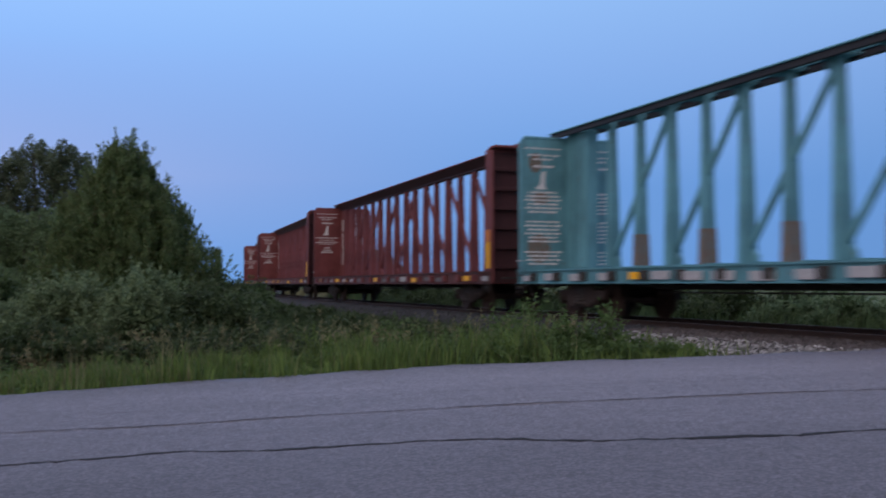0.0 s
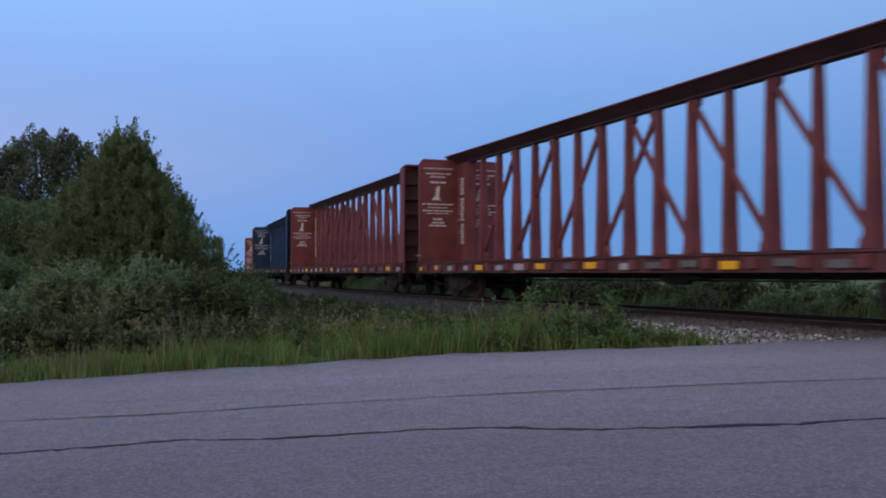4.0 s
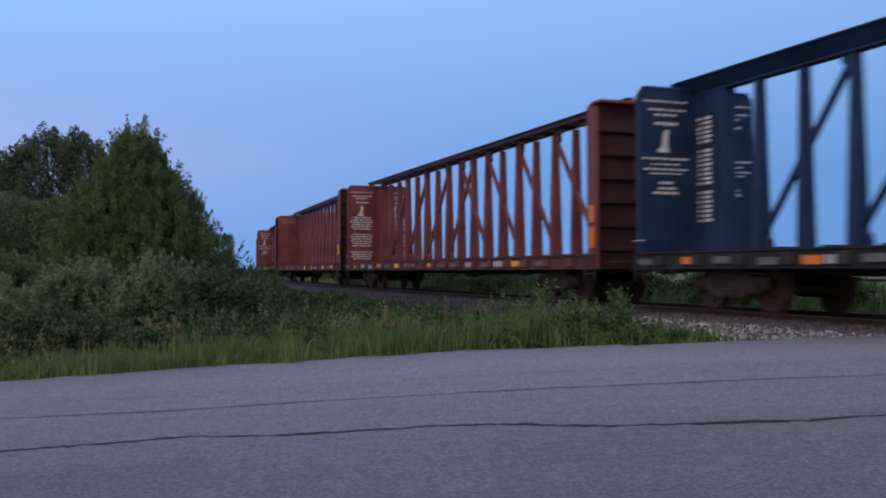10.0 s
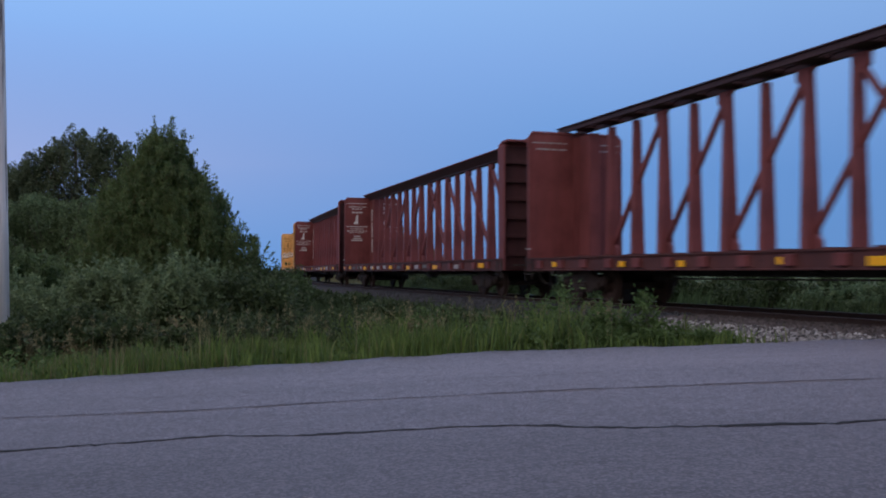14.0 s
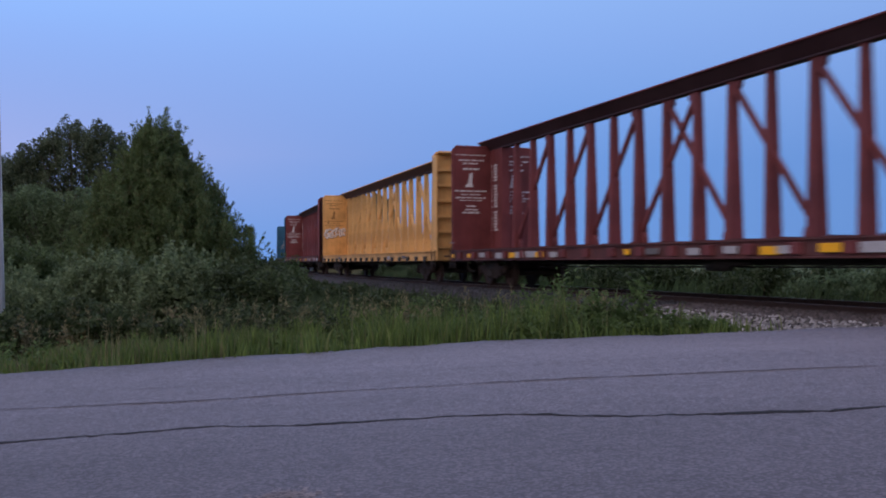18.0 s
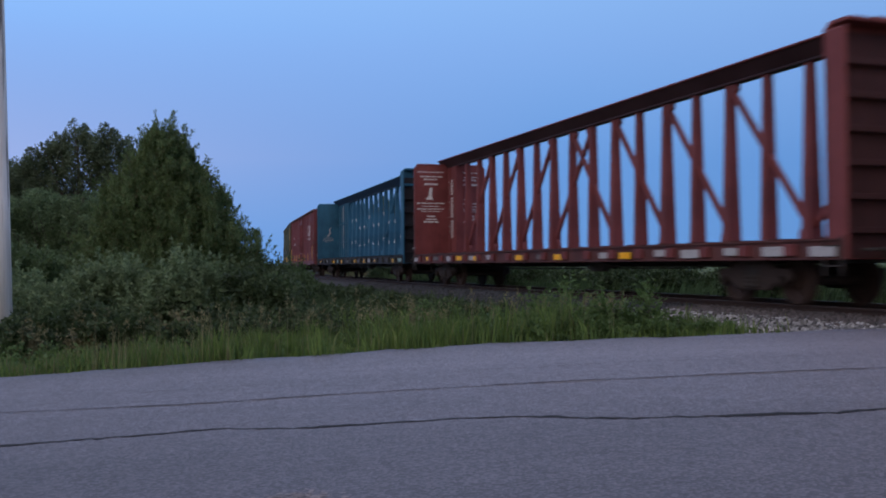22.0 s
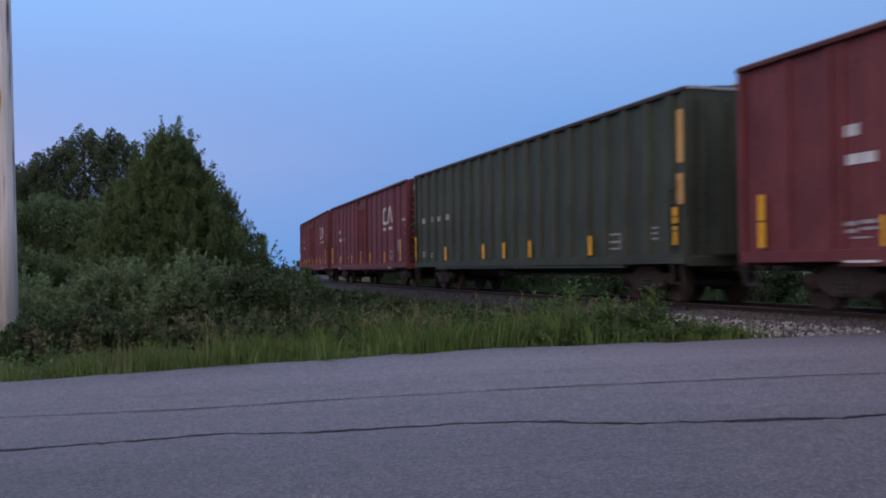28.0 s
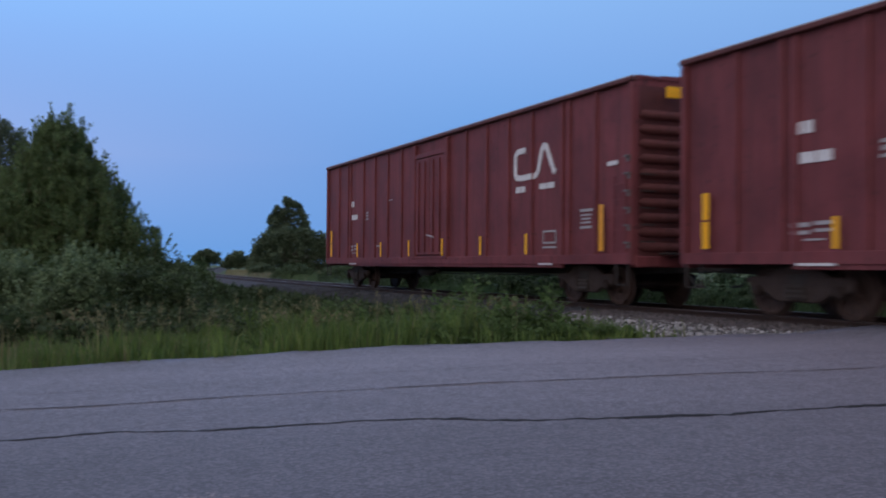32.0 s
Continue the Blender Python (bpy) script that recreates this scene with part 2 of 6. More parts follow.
RUST = (0.11, 0.05, 0.03)
M_ROAD = asphalt()
M_TAR = plain("crack_sealer", (0.010, 0.010, 0.011), (0.02, 0.02, 0.021), 0.9, 5, 60, 0.3)
M_SEAM = plain("worn_seam", (0.022, 0.019, 0.021), (0.045, 0.039, 0.041), 0.85, 5, 60, 0.3)
M_SCUFF = plain("pale_scuff", (0.2, 0.185, 0.19), (0.3, 0.275, 0.28), 0.9, 9, 80, 0.3)
M_SOIL = plain("meadow_soil", (0.05, 0.075, 0.024), (0.09, 0.125, 0.042), 0.95, 0.5, 18, 0.6, 0, 0, 0, 0.05)
M_BALLAST = plain("ballast_bed", (0.033, 0.033, 0.035), (0.062, 0.062, 0.066), 0.95, 1.5, 26, 1.0, 0, 0, 0, 0.05)
M_STONE = plain("crushed_stone", (0.09, 0.09, 0.09), (0.27, 0.275, 0.275), 0.9, 4, 45, 0.4, 0, 0, 0.9)
M_STONE2 = plain("sooty_crushed_stone", (0.052, 0.046, 0.046), (0.105, 0.094, 0.094), 0.9, 3, 45, 0.3, 0, 0, 0.4)
M_STONE3 = plain("grey_crushed_stone", (0.03, 0.033, 0.038), (0.064, 0.069, 0.077), 0.9, 3, 45, 0.3, 0, 0, 0.4)
M_RAIL = plain("rusty_rail", (0.04, 0.028, 0.025), (0.068, 0.046, 0.04), 0.75, 4, 60, 0.3, 0.3)
M_RAILTOP = plain("polished_rail_head", (0.16, 0.14, 0.13), (0.26, 0.235, 0.22), 0.5, 4, 60, 0.1, 1.0)
M_TIE = plain("creosoted_wood", (0.038, 0.032, 0.03), (0.08, 0.067, 0.06), 0.9, 7, 40, 0.6, 0, 0.3)
M_IRON = plain("dark_oily_iron", (0.032, 0.028, 0.028), (0.062, 0.053, 0.05), 0.75, 5, 40, 0.4, 0.1)
M_TRUCK = plain("rusty_cast_steel", (0.036, 0.027, 0.025), (0.07, 0.05, 0.045), 0.85, 4, 35, 0.4, 0.0)
M_WHEEL = plain("wheel_steel", (0.038, 0.027, 0.024), (0.085, 0.053, 0.045), 0.75, 5, 40, 0.3, 0.1)
M_WHITE = plain("white_stencil_paint", (0.5, 0.51, 0.53), (0.74, 0.75, 0.78), 0.7, 7, 30, 0.1)
M_DIM = plain("faded_stencil_paint", (0.26, 0.26, 0.275), (0.43, 0.43, 0.45), 0.8, 7, 30, 0.1)
M_YELLOW = plain("yellow_reflector", (1.0, 0.43, 0.01), (1.0, 0.52, 0.015), 0.5, 5, 40, 0.05)
M_ORANGE = plain("orange_marker", (0.62, 0.19, 0.03), (0.75, 0.26, 0.05), 0.5, 5, 40, 0.05)
M_PLATE = plain("dirty_white_plate", (0.31, 0.31, 0.325), (0.48, 0.48, 0.5), 0.6, 6, 40, 0.1)
M_DULL = plain("grimy_plate", (0.1, 0.096, 0.1), (0.175, 0.168, 0.172), 0.75, 6, 40, 0.2)
M_VERDI = plain("pale_green_plate", (0.22, 0.36, 0.36), (0.32, 0.46, 0.45), 0.7, 6, 40, 0.2)
M_BLACKMARK = plain("black_marking", (0.025, 0.022, 0.02), (0.05, 0.045, 0.04), 0.7, 6, 40, 0.1)
M_FADEBLACK = plain("faded_black_marking", (0.27, 0.15, 0.055), (0.4, 0.22, 0.08), 0.7, 6, 40, 0.1)
M_GRAFF = plain("silver_spray_paint", (0.66, 0.67, 0.69), (0.84, 0.85, 0.87), 0.5, 6, 40, 0.1)
# chord steel: the darkness of its shaded underside is put into the paint
P_CHORD = paint("shade_toned_chord_paint", (0.055, 0.028, 0.032), (0.045, 0.024, 0.02), 0.4)
P_DARKRED = paint("dark_red_paint", (0.115, 0.04, 0.04), (0.05, 0.027, 0.024), 0.6)
P_OUTER = paint("deep_red_paint", (0.076, 0.031, 0.033), (0.035, 0.022, 0.02), 0.6)
M_AMBER = plain("amber_reflector", (0.75, 0.33, 0.03), (0.85, 0.4, 0.05), 0.35, 5, 40, 0.05)
P_SILL = paint("worn_grimy_red_sill", (0.12, 0.046, 0.044), (0.04, 0.026, 0.024), 0.75)
P_BROWN = paint("boxcar_red_paint", (0.186, 0.057, 0.059))
P_MAROON = paint("maroon_paint", (0.178, 0.049, 0.051), RUST, 0.4)
P_NAVY = paint("dark_blue_paint", (0.017, 0.042, 0.098), (0.05, 0.035, 0.03), 0.35)
M_BLEED = plain("bleeding_rust", (0.20, 0.095, 0.055), (0.13, 0.17, 0.165), 0.85, 5, 30, 0.3)
# grime on sills and ends; on open chords it also paints in shade
P_GRIME_SHADE = paint("grime_and_shade_paint", (0.03, 0.03, 0.036), (0.07, 0.045, 0.03), 0.6)
P_TEAL = paint("teal_paint", (0.12, 0.31, 0.37), (0.13, 0.06, 0.04), 0.6)
P_BLUE = paint("slate_blue_paint", (0.031, 0.124, 0.208), (0.055, 0.055, 0.06), 0.4)
P_YEL = paint("yellow_ochre_paint", (0.71, 0.415, 0.152), (0.28, 0.145, 0.058), 0.36)
P_GREEN = paint("olive_green_paint", (0.058, 0.072, 0.055), (0.052, 0.045, 0.037), 0.8)
P_RED = paint("oxide_red_paint", (0.176, 0.049, 0.056), (0.06, 0.03, 0.03), 0.78)
M_BARK = plain("grey_bark", (0.06, 0.05, 0.042), (0.13, 0.11, 0.095), 0.9, 6, 40, 0.8)


def pole_wood():
    """Silvered pole wood with long drying cracks."""
    m, nt, b = node_mat("weathered_pole_wood")
    col = ramp(nt, noise_of(nt, 2.0, 4, 0.6, (3, 3, 0.5)), [(0.3, (0.6, 0.57, 0.54)), (0.7, (0.86, 0.83, 0.80))])
    grain = noise_of(nt, 14, 5, 0.7, (2.5, 2.5, 0.06))
    col = blend(nt, 0.4, col, ramp(nt, grain, [(0.3, (0.3, 0.27, 0.25)), (0.55, (0.85, 0.82, 0.8))]))
    crack = ramp(nt, noise_of(nt, 9, 3, 0.5, (2.0, 2.0, 0.05)), [(0.34, (1, 1, 1)), (0.40, (0, 0, 0))])
    col = blend(nt, crack, col, (0.12, 0.1, 0.09))
    nt.links.new(col, b.inputs["Base Color"])
    b.inputs["Roughness"].default_value = 0.85
    bump(nt, b, grain, 0.6, 0.01)
    return m


M_POLE = pole_wood()
M_CABLE = plain("black_cable", (0.02, 0.02, 0.02), (0.04, 0.04, 0.04), 0.6, 6, 40, 0.1)
M_GALV = plain("galvanised_steel", (0.32, 0.33, 0.34), (0.45, 0.46, 0.47), 0.5, 6, 40, 0.1, 0.5)
L_CEDAR = leaf_mat("cedar_sprays", (0.078, 0.142, 0.054), (0.178, 0.25, 0.1), 0.42, (0.14, 0.085, 0.05), 0.13)
L_POPLAR = leaf_mat("poplar_leaves", (0.10, 0.145, 0.085), (0.175, 0.225, 0.13), 0.45)
L_WILLOW = leaf_mat("willow_leaves", (0.14, 0.21, 0.1), (0.25, 0.335, 0.175), 0.45)
L_THICKET = leaf_mat("thicket_leaves", (0.125, 0.2, 0.095), (0.205, 0.29, 0.145), 0.48)
L_DARK = leaf_mat("shrub_leaves", (0.065, 0.115, 0.045), (0.13, 0.195, 0.078), 0.45)
L_FAR = leaf_mat("distant_leaves", (0.085, 0.13, 0.075), (0.145, 0.195, 0.108), 0.35)
L_GRASS = leaf_mat("green_grass", (0.085, 0.155, 0.034), (0.195, 0.285, 0.075), 0.38, (0.2, 0.185, 0.095), 0.1)
# leaves darkened in colour to stand for shade in and below the thicket
L_SHADE = leaf_mat("shade_dark_leaves", (0.047, 0.08, 0.034), (0.09, 0.135, 0.057), 0.3)
L_DRY = leaf_mat("dry_grass", (0.17, 0.165, 0.08), (0.28, 0.26, 0.14))
L_WEED = leaf_mat("weed_leaves", (0.08, 0.15, 0.045), (0.145, 0.235, 0.08))

# ---- mesh helpers ----
MESHES = {}


def box(x0, x1, y0, y1, z0, z1):
    v = [(x, y, z) for x in (x0, x1) for y in (y0, y1) for z in (z0, z1)]
    return v, [(0, 1, 3, 2), (4, 6, 7, 5), (0, 4, 5, 1), (2, 3, 7, 6), (0, 2, 6, 4), (1, 5, 7, 3)]


def tapered(x, w0, w1, y0, y1, z0, z1):
    """An upright post, w0 by y0 at its foot and w1 by y1 at its top."""
    v = [(x + sx * w, sy * y, z) for z, w, y in ((z0, w0 / 2, y0 / 2), (z1, w1 / 2, y1 / 2)) for sx, sy in ((-1, -1), (1, -1), (1, 1), (-1, 1))]
    return v, [(3, 2, 1, 0), (4, 5, 6, 7), (0, 1, 5, 4), (1, 2, 6, 5), (2, 3, 7, 6), (3, 0, 4, 7)]


def bar(a, b, w, h):
    """A straight bar from a to b, w wide and h deep."""
    a, b = Vector(a), Vector(b)
    d = (b - a).normalized()
    s = d.cross(Vector((0, 0, 1)))
    s = s.normalized() if s.length > 1e-4 else Vector((1, 0, 0))
    t = s.cross(d)
    v = [tuple(p + s * i * w / 2 + t * j * h / 2) for p in (a, b) for i, j in ((-1, -1), (1, -1), (1, 1), (-1, 1))]
    return v, [(0, 1, 2, 3), (7, 6, 5, 4), (0, 4, 5, 1), (1, 5, 6, 2), (2, 6, 7, 3), (3, 7, 4, 0)]


def prism(poly, y0, y1):
    """A polygon in x and z, drawn out along y."""
    n = len(poly)
    v = [(x, y0, z) for x, z in poly] + [(x, y1, z) for x, z in poly]
    f = [tuple(range(n)), tuple(range(2 * n - 1, n - 1, -1))]
    f += [(i, i + n, (i + 1) % n + n, (i + 1) % n) for i in range(n)]
    return v, f


def turned(profile, n=20, axis="y"):
    """A profile of (radius, place along the axis), turned round the axis."""
    v, f = [], []
    for r, p in profile:
        for i in range(n):
            a = 2 * math.pi * i / n
            c, s = r * math.cos(a), r * math.sin(a)
            v.append({"y": (c, p, s), "z": (c, s, p), "x": (p, c, s)}[axis])
    for j in range(len(profile) - 1):
        for i in range(n):
            f.append((j * n + i, j * n + (i + 1) % n, (j + 1) * n + (i + 1) % n, (j + 1) * n + i))
    f.append(tuple(range(n)))
    f.append(tuple(range(len(profile) * n - 1, len(profile) * n - n - 1, -1)))
    return v, f


def tube(points, r, n=6):
    v, f = [], []
    pts = [Vector(p) for p in points]
    for k, p in enumerate(pts):
        d = (pts[min(k + 1, len(pts) - 1)] - pts[max(k - 1, 0)]).normalized()
        s = d.cross(Vector((0.31, 0.17, 0.93)))
        s.normalize()
        t = d.cross(s)
        rr = r[k] if isinstance(r, (list, tuple)) else r
        for i in range(n):
            a = 2 * math.pi * i / n
            v.append(tuple(p + (s * math.cos(a) + t * math.sin(a)) * rr))
    for k in range(len(pts) - 1):
        for i in range(n):
            f.append((k * n + i, k * n + (i + 1) % n, (k + 1) * n + (i + 1) % n, (k + 1) * n + i))
    f += [tuple(range(n)), tuple(range(len(v) - 1, len(v) - n - 1, -1))]
    return v, f


def merged(*shapes):
    v, f = [], []
    for a, b in shapes:
        k = len(v)
        v += list(a)
        f += [tuple(i + k for i in q) for q in b]
    return v, f


def mesh_of(key, mat, shape, bevel=0.0, smooth=False):
    """One mesh for all alike pieces of one material."""
    k = (key, mat.name)
    if k not in MESHES:
        v, f = shape() if callable(shape) else shape
        me = bpy.data.meshes.new(key)
        me.from_pydata(v, [], f)
        bm = bmesh.new()
        bm.from_mesh(me)
        bmesh.ops.recalc_face_normals(bm, faces=bm.faces)
        if bevel:
            bmesh.ops.bevel(bm, geom=[e for e in bm.edges if len(e.link_faces) == 2 and e.calc_face_angle(0) > 0.6], offset=bevel, segments=1, affect="EDGES", profile=0.5, clamp_overlap=True)
        bm.to_mesh(me)
        bm.free()
        me.materials.append(mat)
        if smooth:
            me.polygons.foreach_set("use_smooth", [True] * len(me.polygons))
        MESHES[k] = me
    return MESHES[k]


def part(name, me, parent, m=None, label=""):
    ob = new(name, me)
    ob.parent = parent
    if m is not None:
        ob.matrix_basis = m
    return tagged(ob, label)


def quick(name, v, f, mat, smooth=False):
    """A large mesh straight from arrays."""
    me = bpy.data.meshes.new(name)
    v = np.asarray(v, dtype=np.float32)
    f = np.asarray(f, dtype=np.int32)
    me.vertices.add(len(v))
    me.vertices.foreach_set("co", v.ravel())
    me.loops.add(f.size)
    me.loops.foreach_set("vertex_index", f.ravel())
    me.polygons.add(len(f))
    me.polygons.foreach_set("loop_start", np.arange(0, f.size, f.shape[1], dtype=np.int32))
    me.update(calc_edges=True)
    me.materials.append(mat)
    if smooth:
        me.polygons.foreach_set("use_smooth", np.ones(len(f), dtype=bool))
    return me


# ---- the plan: track line, road, lie of the land ----
TH, D0, S0, S1, KAPPA = radians(20.783), 12.608, 21.6, 136.0, 0.00192
NV, UV = np.array([math.cos(TH), math.sin(TH)]), np.array([-math.sin(TH), math.cos(TH)])
BASE = NV * D0 + UV * S0
RAD = 1 / KAPPA
CEN = BASE + NV * RAD
A1 = KAPPA * (S1 - S0)
UV1 = UV * math.cos(A1) + NV * math.sin(A1)
NV1 = NV * math.cos(A1) - UV * math.sin(A1)
BASE1 = BASE + (UV * math.sin(A1) + NV * (1 - math.cos(A1))) * RAD


def track(s):
    """The track's centre line and its heading, s metres along it."""
    if s <= S0:
        return NV * D0 + UV * s, TH
    if s <= S1:
        a = KAPPA * (s - S0)
        return BASE + (UV * math.sin(a) + NV * (1 - math.cos(a))) * RAD, TH - a
    return BASE1 + UV1 * (s - S1), TH - A1


def beside(s, l):
    p, th = track(s)
    return p[0] + l * math.cos(th), p[1] + l * math.sin(th)


def off_track(x, y):
    """Signed distance from the track's centre line; positive on its far side."""
    x, y = np.asarray(x, float), np.asarray(y, float)
    s = x * UV[0] + y * UV[1]
    l = x * NV[0] + y * NV[1] - D0
    la = RAD - np.hypot(x - CEN[0], y - CEN[1])
    l = np.where(s > S0, la, l)
    s1 = (x - BASE1[0]) * UV1[0] + (y - BASE1[1]) * UV1[1]
    l1 = (x - BASE1[0]) * NV1[0] + (y - BASE1[1]) * NV1[1]
    return np.where((s > S0) & (s1 > 0), l1, l)


ROAD_L = (-60, -25, -13.45, -8.43, -1.95, -1.2, 1.4, 2.5, 10, 40)
ROAD_Z = (-1.5, -0.75, -0.41, -0.2, -0.133, -0.03, -0.03, -0.13, -0.4, -1.0)
SLOPE, FAR_EDGE, NEAR_EDGE = 0.25, 11.72, 2.6


def road_z(x, y):
    l = x * NV[0] + y * NV[1] - D0
    return sum(np.interp(l + o, ROAD_L, ROAD_Z) for o in (-0.6, -0.3, 0, 0.3, 0.6)) / 5


def far_edge(x):
    """The asphalt's far edge, wider towards the crossing."""
    return FAR_EDGE + np.interp(x, (-2, -1, 0.5, 2, 5), (0, 0.06, 0.0, 0.06, 0.1))


def past_road(x, y):
    """Metres outside the asphalt, square to its edge; negative on it."""
    k = math.hypot(1, SLOPE)
    e = (y - SLOPE * x) / k
    return np.maximum(e - far_edge(x) / k, NEAR_EDGE / k - e)


def waves(x, y):
    return 0.5 * np.sin(x * 0.9 + 1.3 * np.sin(y * 0.5)) * np.cos(y * 0.8 + 0.7 * np.sin(x * 0.4)) + 0.3 * np.sin(x * 2.3 + y * 1.7)


def land_z(x, y):
    x, y = np.asarray(x, float), np.asarray(y, float)
    l = np.abs(off_track(x, y))
    bank = np.interp(l, (0, 1.9, 3.6, 7, 30), (-0.26, -0.28, -0.52, -0.54, -0.7)) + 0.05 * waves(x, y) * np.clip((l - 3) / 3, 0, 1)
    w = np.clip(past_road(x, y) / 2.6, 0, 1)
    w = w * w * (3 - 2 * w)
    return (road_z(x, y) - 0.07) * (1 - w) + bank * w


# ---- ground, road, track ----
def grid_lines(lo, hi, fine, coarse):
    near = list(np.arange(-16, 40.01, fine))
    out, step, p = [], fine, -16.0
    while p > lo:
        step = min(coarse, step * 1.25)
        p -= step
        out.append(p)
    out2, step, p = [], fine, near[-1]
    while p < hi:
        step = min(coarse, step * 1.25)
        p += step
        out2.append(p)
    return np.array(out[::-1] + near + out2)


def ground():
    xs, ys = grid_lines(-1500, 1500, 0.5, 160), grid_lines(-500, 2600, 0.5, 160)
    gx, gy = np.meshgrid(xs, ys)
    z = land_z(gx, gy)
    v = np.stack([gx.ravel(), gy.ravel(), z.ravel()], 1)
    nx, ny = len(xs), len(ys)
    i, j = np.meshgrid(np.arange(nx - 1), np.arange(ny - 1))
    a = (j * nx + i).ravel()
    f = np.stack([a, a + 1, a + nx + 1, a + nx], 1)
    return tagged(new("ground", quick("ground", v, f, M_SOIL, True)), "rough green meadow ground reaching to the horizon", "ground", "", "structure")


ground()


def road():
    us, vs = np.concatenate([np.arange(-90, -12, 3), np.arange(-12, 14, 0.25), np.arange(14, 90, 3)]), np.linspace(0, 1, 24)
    rng = np.random.default_rng(4)
    v = []
    for u in us:
        for k, w in enumerate(vs):
            ww = NEAR_EDGE + (float(far_edge(u)) - NEAR_EDGE) * w + (0.07 * math.sin(u * 1.7) + 0.05 * math.sin(u * 4.1) + rng.normal(0, 0.035) if k == len(vs) - 1 else 0)
            y = ww + SLOPE * u
            v.append((u, y, float(road_z(u, y))))
    n = len(vs)
    f = [(i * n + j, (i + 1) * n + j, (i + 1) * n + j + 1, i * n + j + 1) for i in range(len(us) - 1) for j in range(n - 1)]
    top = len(v)
    edge = [i * n + n - 1 for i in range(len(us))]
    v += [(v[q][0], v[q][1] + 0.03, v[q][2] - 0.10) for q in edge]
    f += [(edge[i], edge[i + 1], top + i + 1, top + i) for i in range(len(us) - 1)]
    return tagged(new("road", quick("road", v, f, M_ROAD, True)), "weathered grey asphalt country road with sealed cracks", "road", "", "structure")


ROAD = road()


def ribbon(points, width, seed, wander=0.02, lift=0.004):
    """A thin uneven line lying on the road."""
    rng = np.random.default_rng(seed)
    px, py = [p[0] for p in points], [p[1] for p in points]
    xs = np.arange(px[0], px[-1], 0.06)
    ys = np.interp(xs, px, py)
    drift = np.convolve(rng.normal(0, 1, len(xs) + 8), np.ones(9) / 9, "valid")
    ys = ys + drift * wander + rng.normal(0, wander * 0.34, len(xs))
    w = width * (0.35 + 1.1 * np.abs(np.convolve(rng.normal(0, 1, len(xs) + 10), np.ones(11) / 5, "valid")))
    v = []
    for x, y, k in zip(xs, ys, w):
        for q in (y - k / 2, y + k / 2):
            v.append((x, q, float(road_z(x, q)) + lift))
    f = [(2 * i, 2 * i + 2, 2 * i + 3, 2 * i + 1) for i in range(len(xs) - 1)]
    return v, f


CRACK_NEAR = [(-9, 5.2), (-5, 5.95), (-2.98, 6.29), (-2.35, 6.45), (-1.8, 6.57), (-1.2, 6.49), (-0.75, 6.53), (0.0, 6.61), (0.36, 6.58), (0.77, 6.42), (1.1, 6.32), (1.65, 6.28), (2.4, 6.3), (3.01, 6.47), (6, 7.2), (9, 8.0)]
CRACK_FAR = [(-9, 6.4), (-5, 7.5), (-3.8, 7.77), (-2.73, 7.79), (-2.27, 7.8), (-1.5, 7.94), (0.12, 8.14), (1.65, 8.26), (3.0, 8.58), (4.07, 8.75), (9, 9.9)]
for pts, w, s, wob, mt in ((CRACK_NEAR, 0.05, 3, 0.035, M_TAR), (CRACK_FAR, 0.03, 5, 0.02, M_SEAM), ([(-3.0, 8.62), (1.0, 9.3), (6.0, 10.4)], 0.006, 8, 0.03, M_SEAM)):
    part("road_crack", quick("road_crack", *ribbon(pts, w, s, wob), mt), ROAD, None, "dark sealed crack running along the asphalt")
part("seam_edge", quick("seam_edge", *ribbon([(x, y - 0.045) for x, y in CRACK_FAR], 0.02, 5, 0.02, 0.003), M_SCUFF), ROAD, None, "pale worn edge beside the seam")


def scuff(x, y, rx, ry, seed):
    """A scraped patch: many small pale flecks, thinning outwards."""
    rng = np.random.default_rng(seed)
    v, f = [], []
    for k in range(150):
        cx, cy = x + rng.normal(0, rx * 0.55), y + rng.normal(0, ry * 0.55)
        size, n, b = rng.uniform(0.006, 0.024), 7, len(v)
        v.append((cx, cy, float(road_z(cx, cy)) + 0.003))
        for q in range(n):
            a, r = 6.2832 * q / n, rng.uniform(0.5, 1.0) * size
            px, py = cx + r * math.cos(a), cy + r * math.sin(a)
            v.append((px, py, float(road_z(px, py)) + 0.003))
        f += [(b, b + 1 + q, b + 1 + (q + 1) % n) for q in range(n)]
    return v, f


part("pale_scuff", quick("pale_scuff", *scuff(-0.84, 4.6, 0.17, 0.13, 3), M_SCUFF), ROAD, None, "pale scraped patch in the asphalt")


def strip_along(name, profile, ss, mat, smooth=False):
    """A profile of (across, height) drawn along the track."""
    n = len(profile)
    v = []
    for s in ss:
        for l, z in profile:
            x, y = beside(s, l)
            v.append((x, y, z))
    f = [(i * n + j, i * n + j + 1, (i + 1) * n + j + 1, (i + 1) * n + j) for i in range(len(ss) - 1) for j in range(n - 1)]
    return quick(name, v, f, mat, smooth)


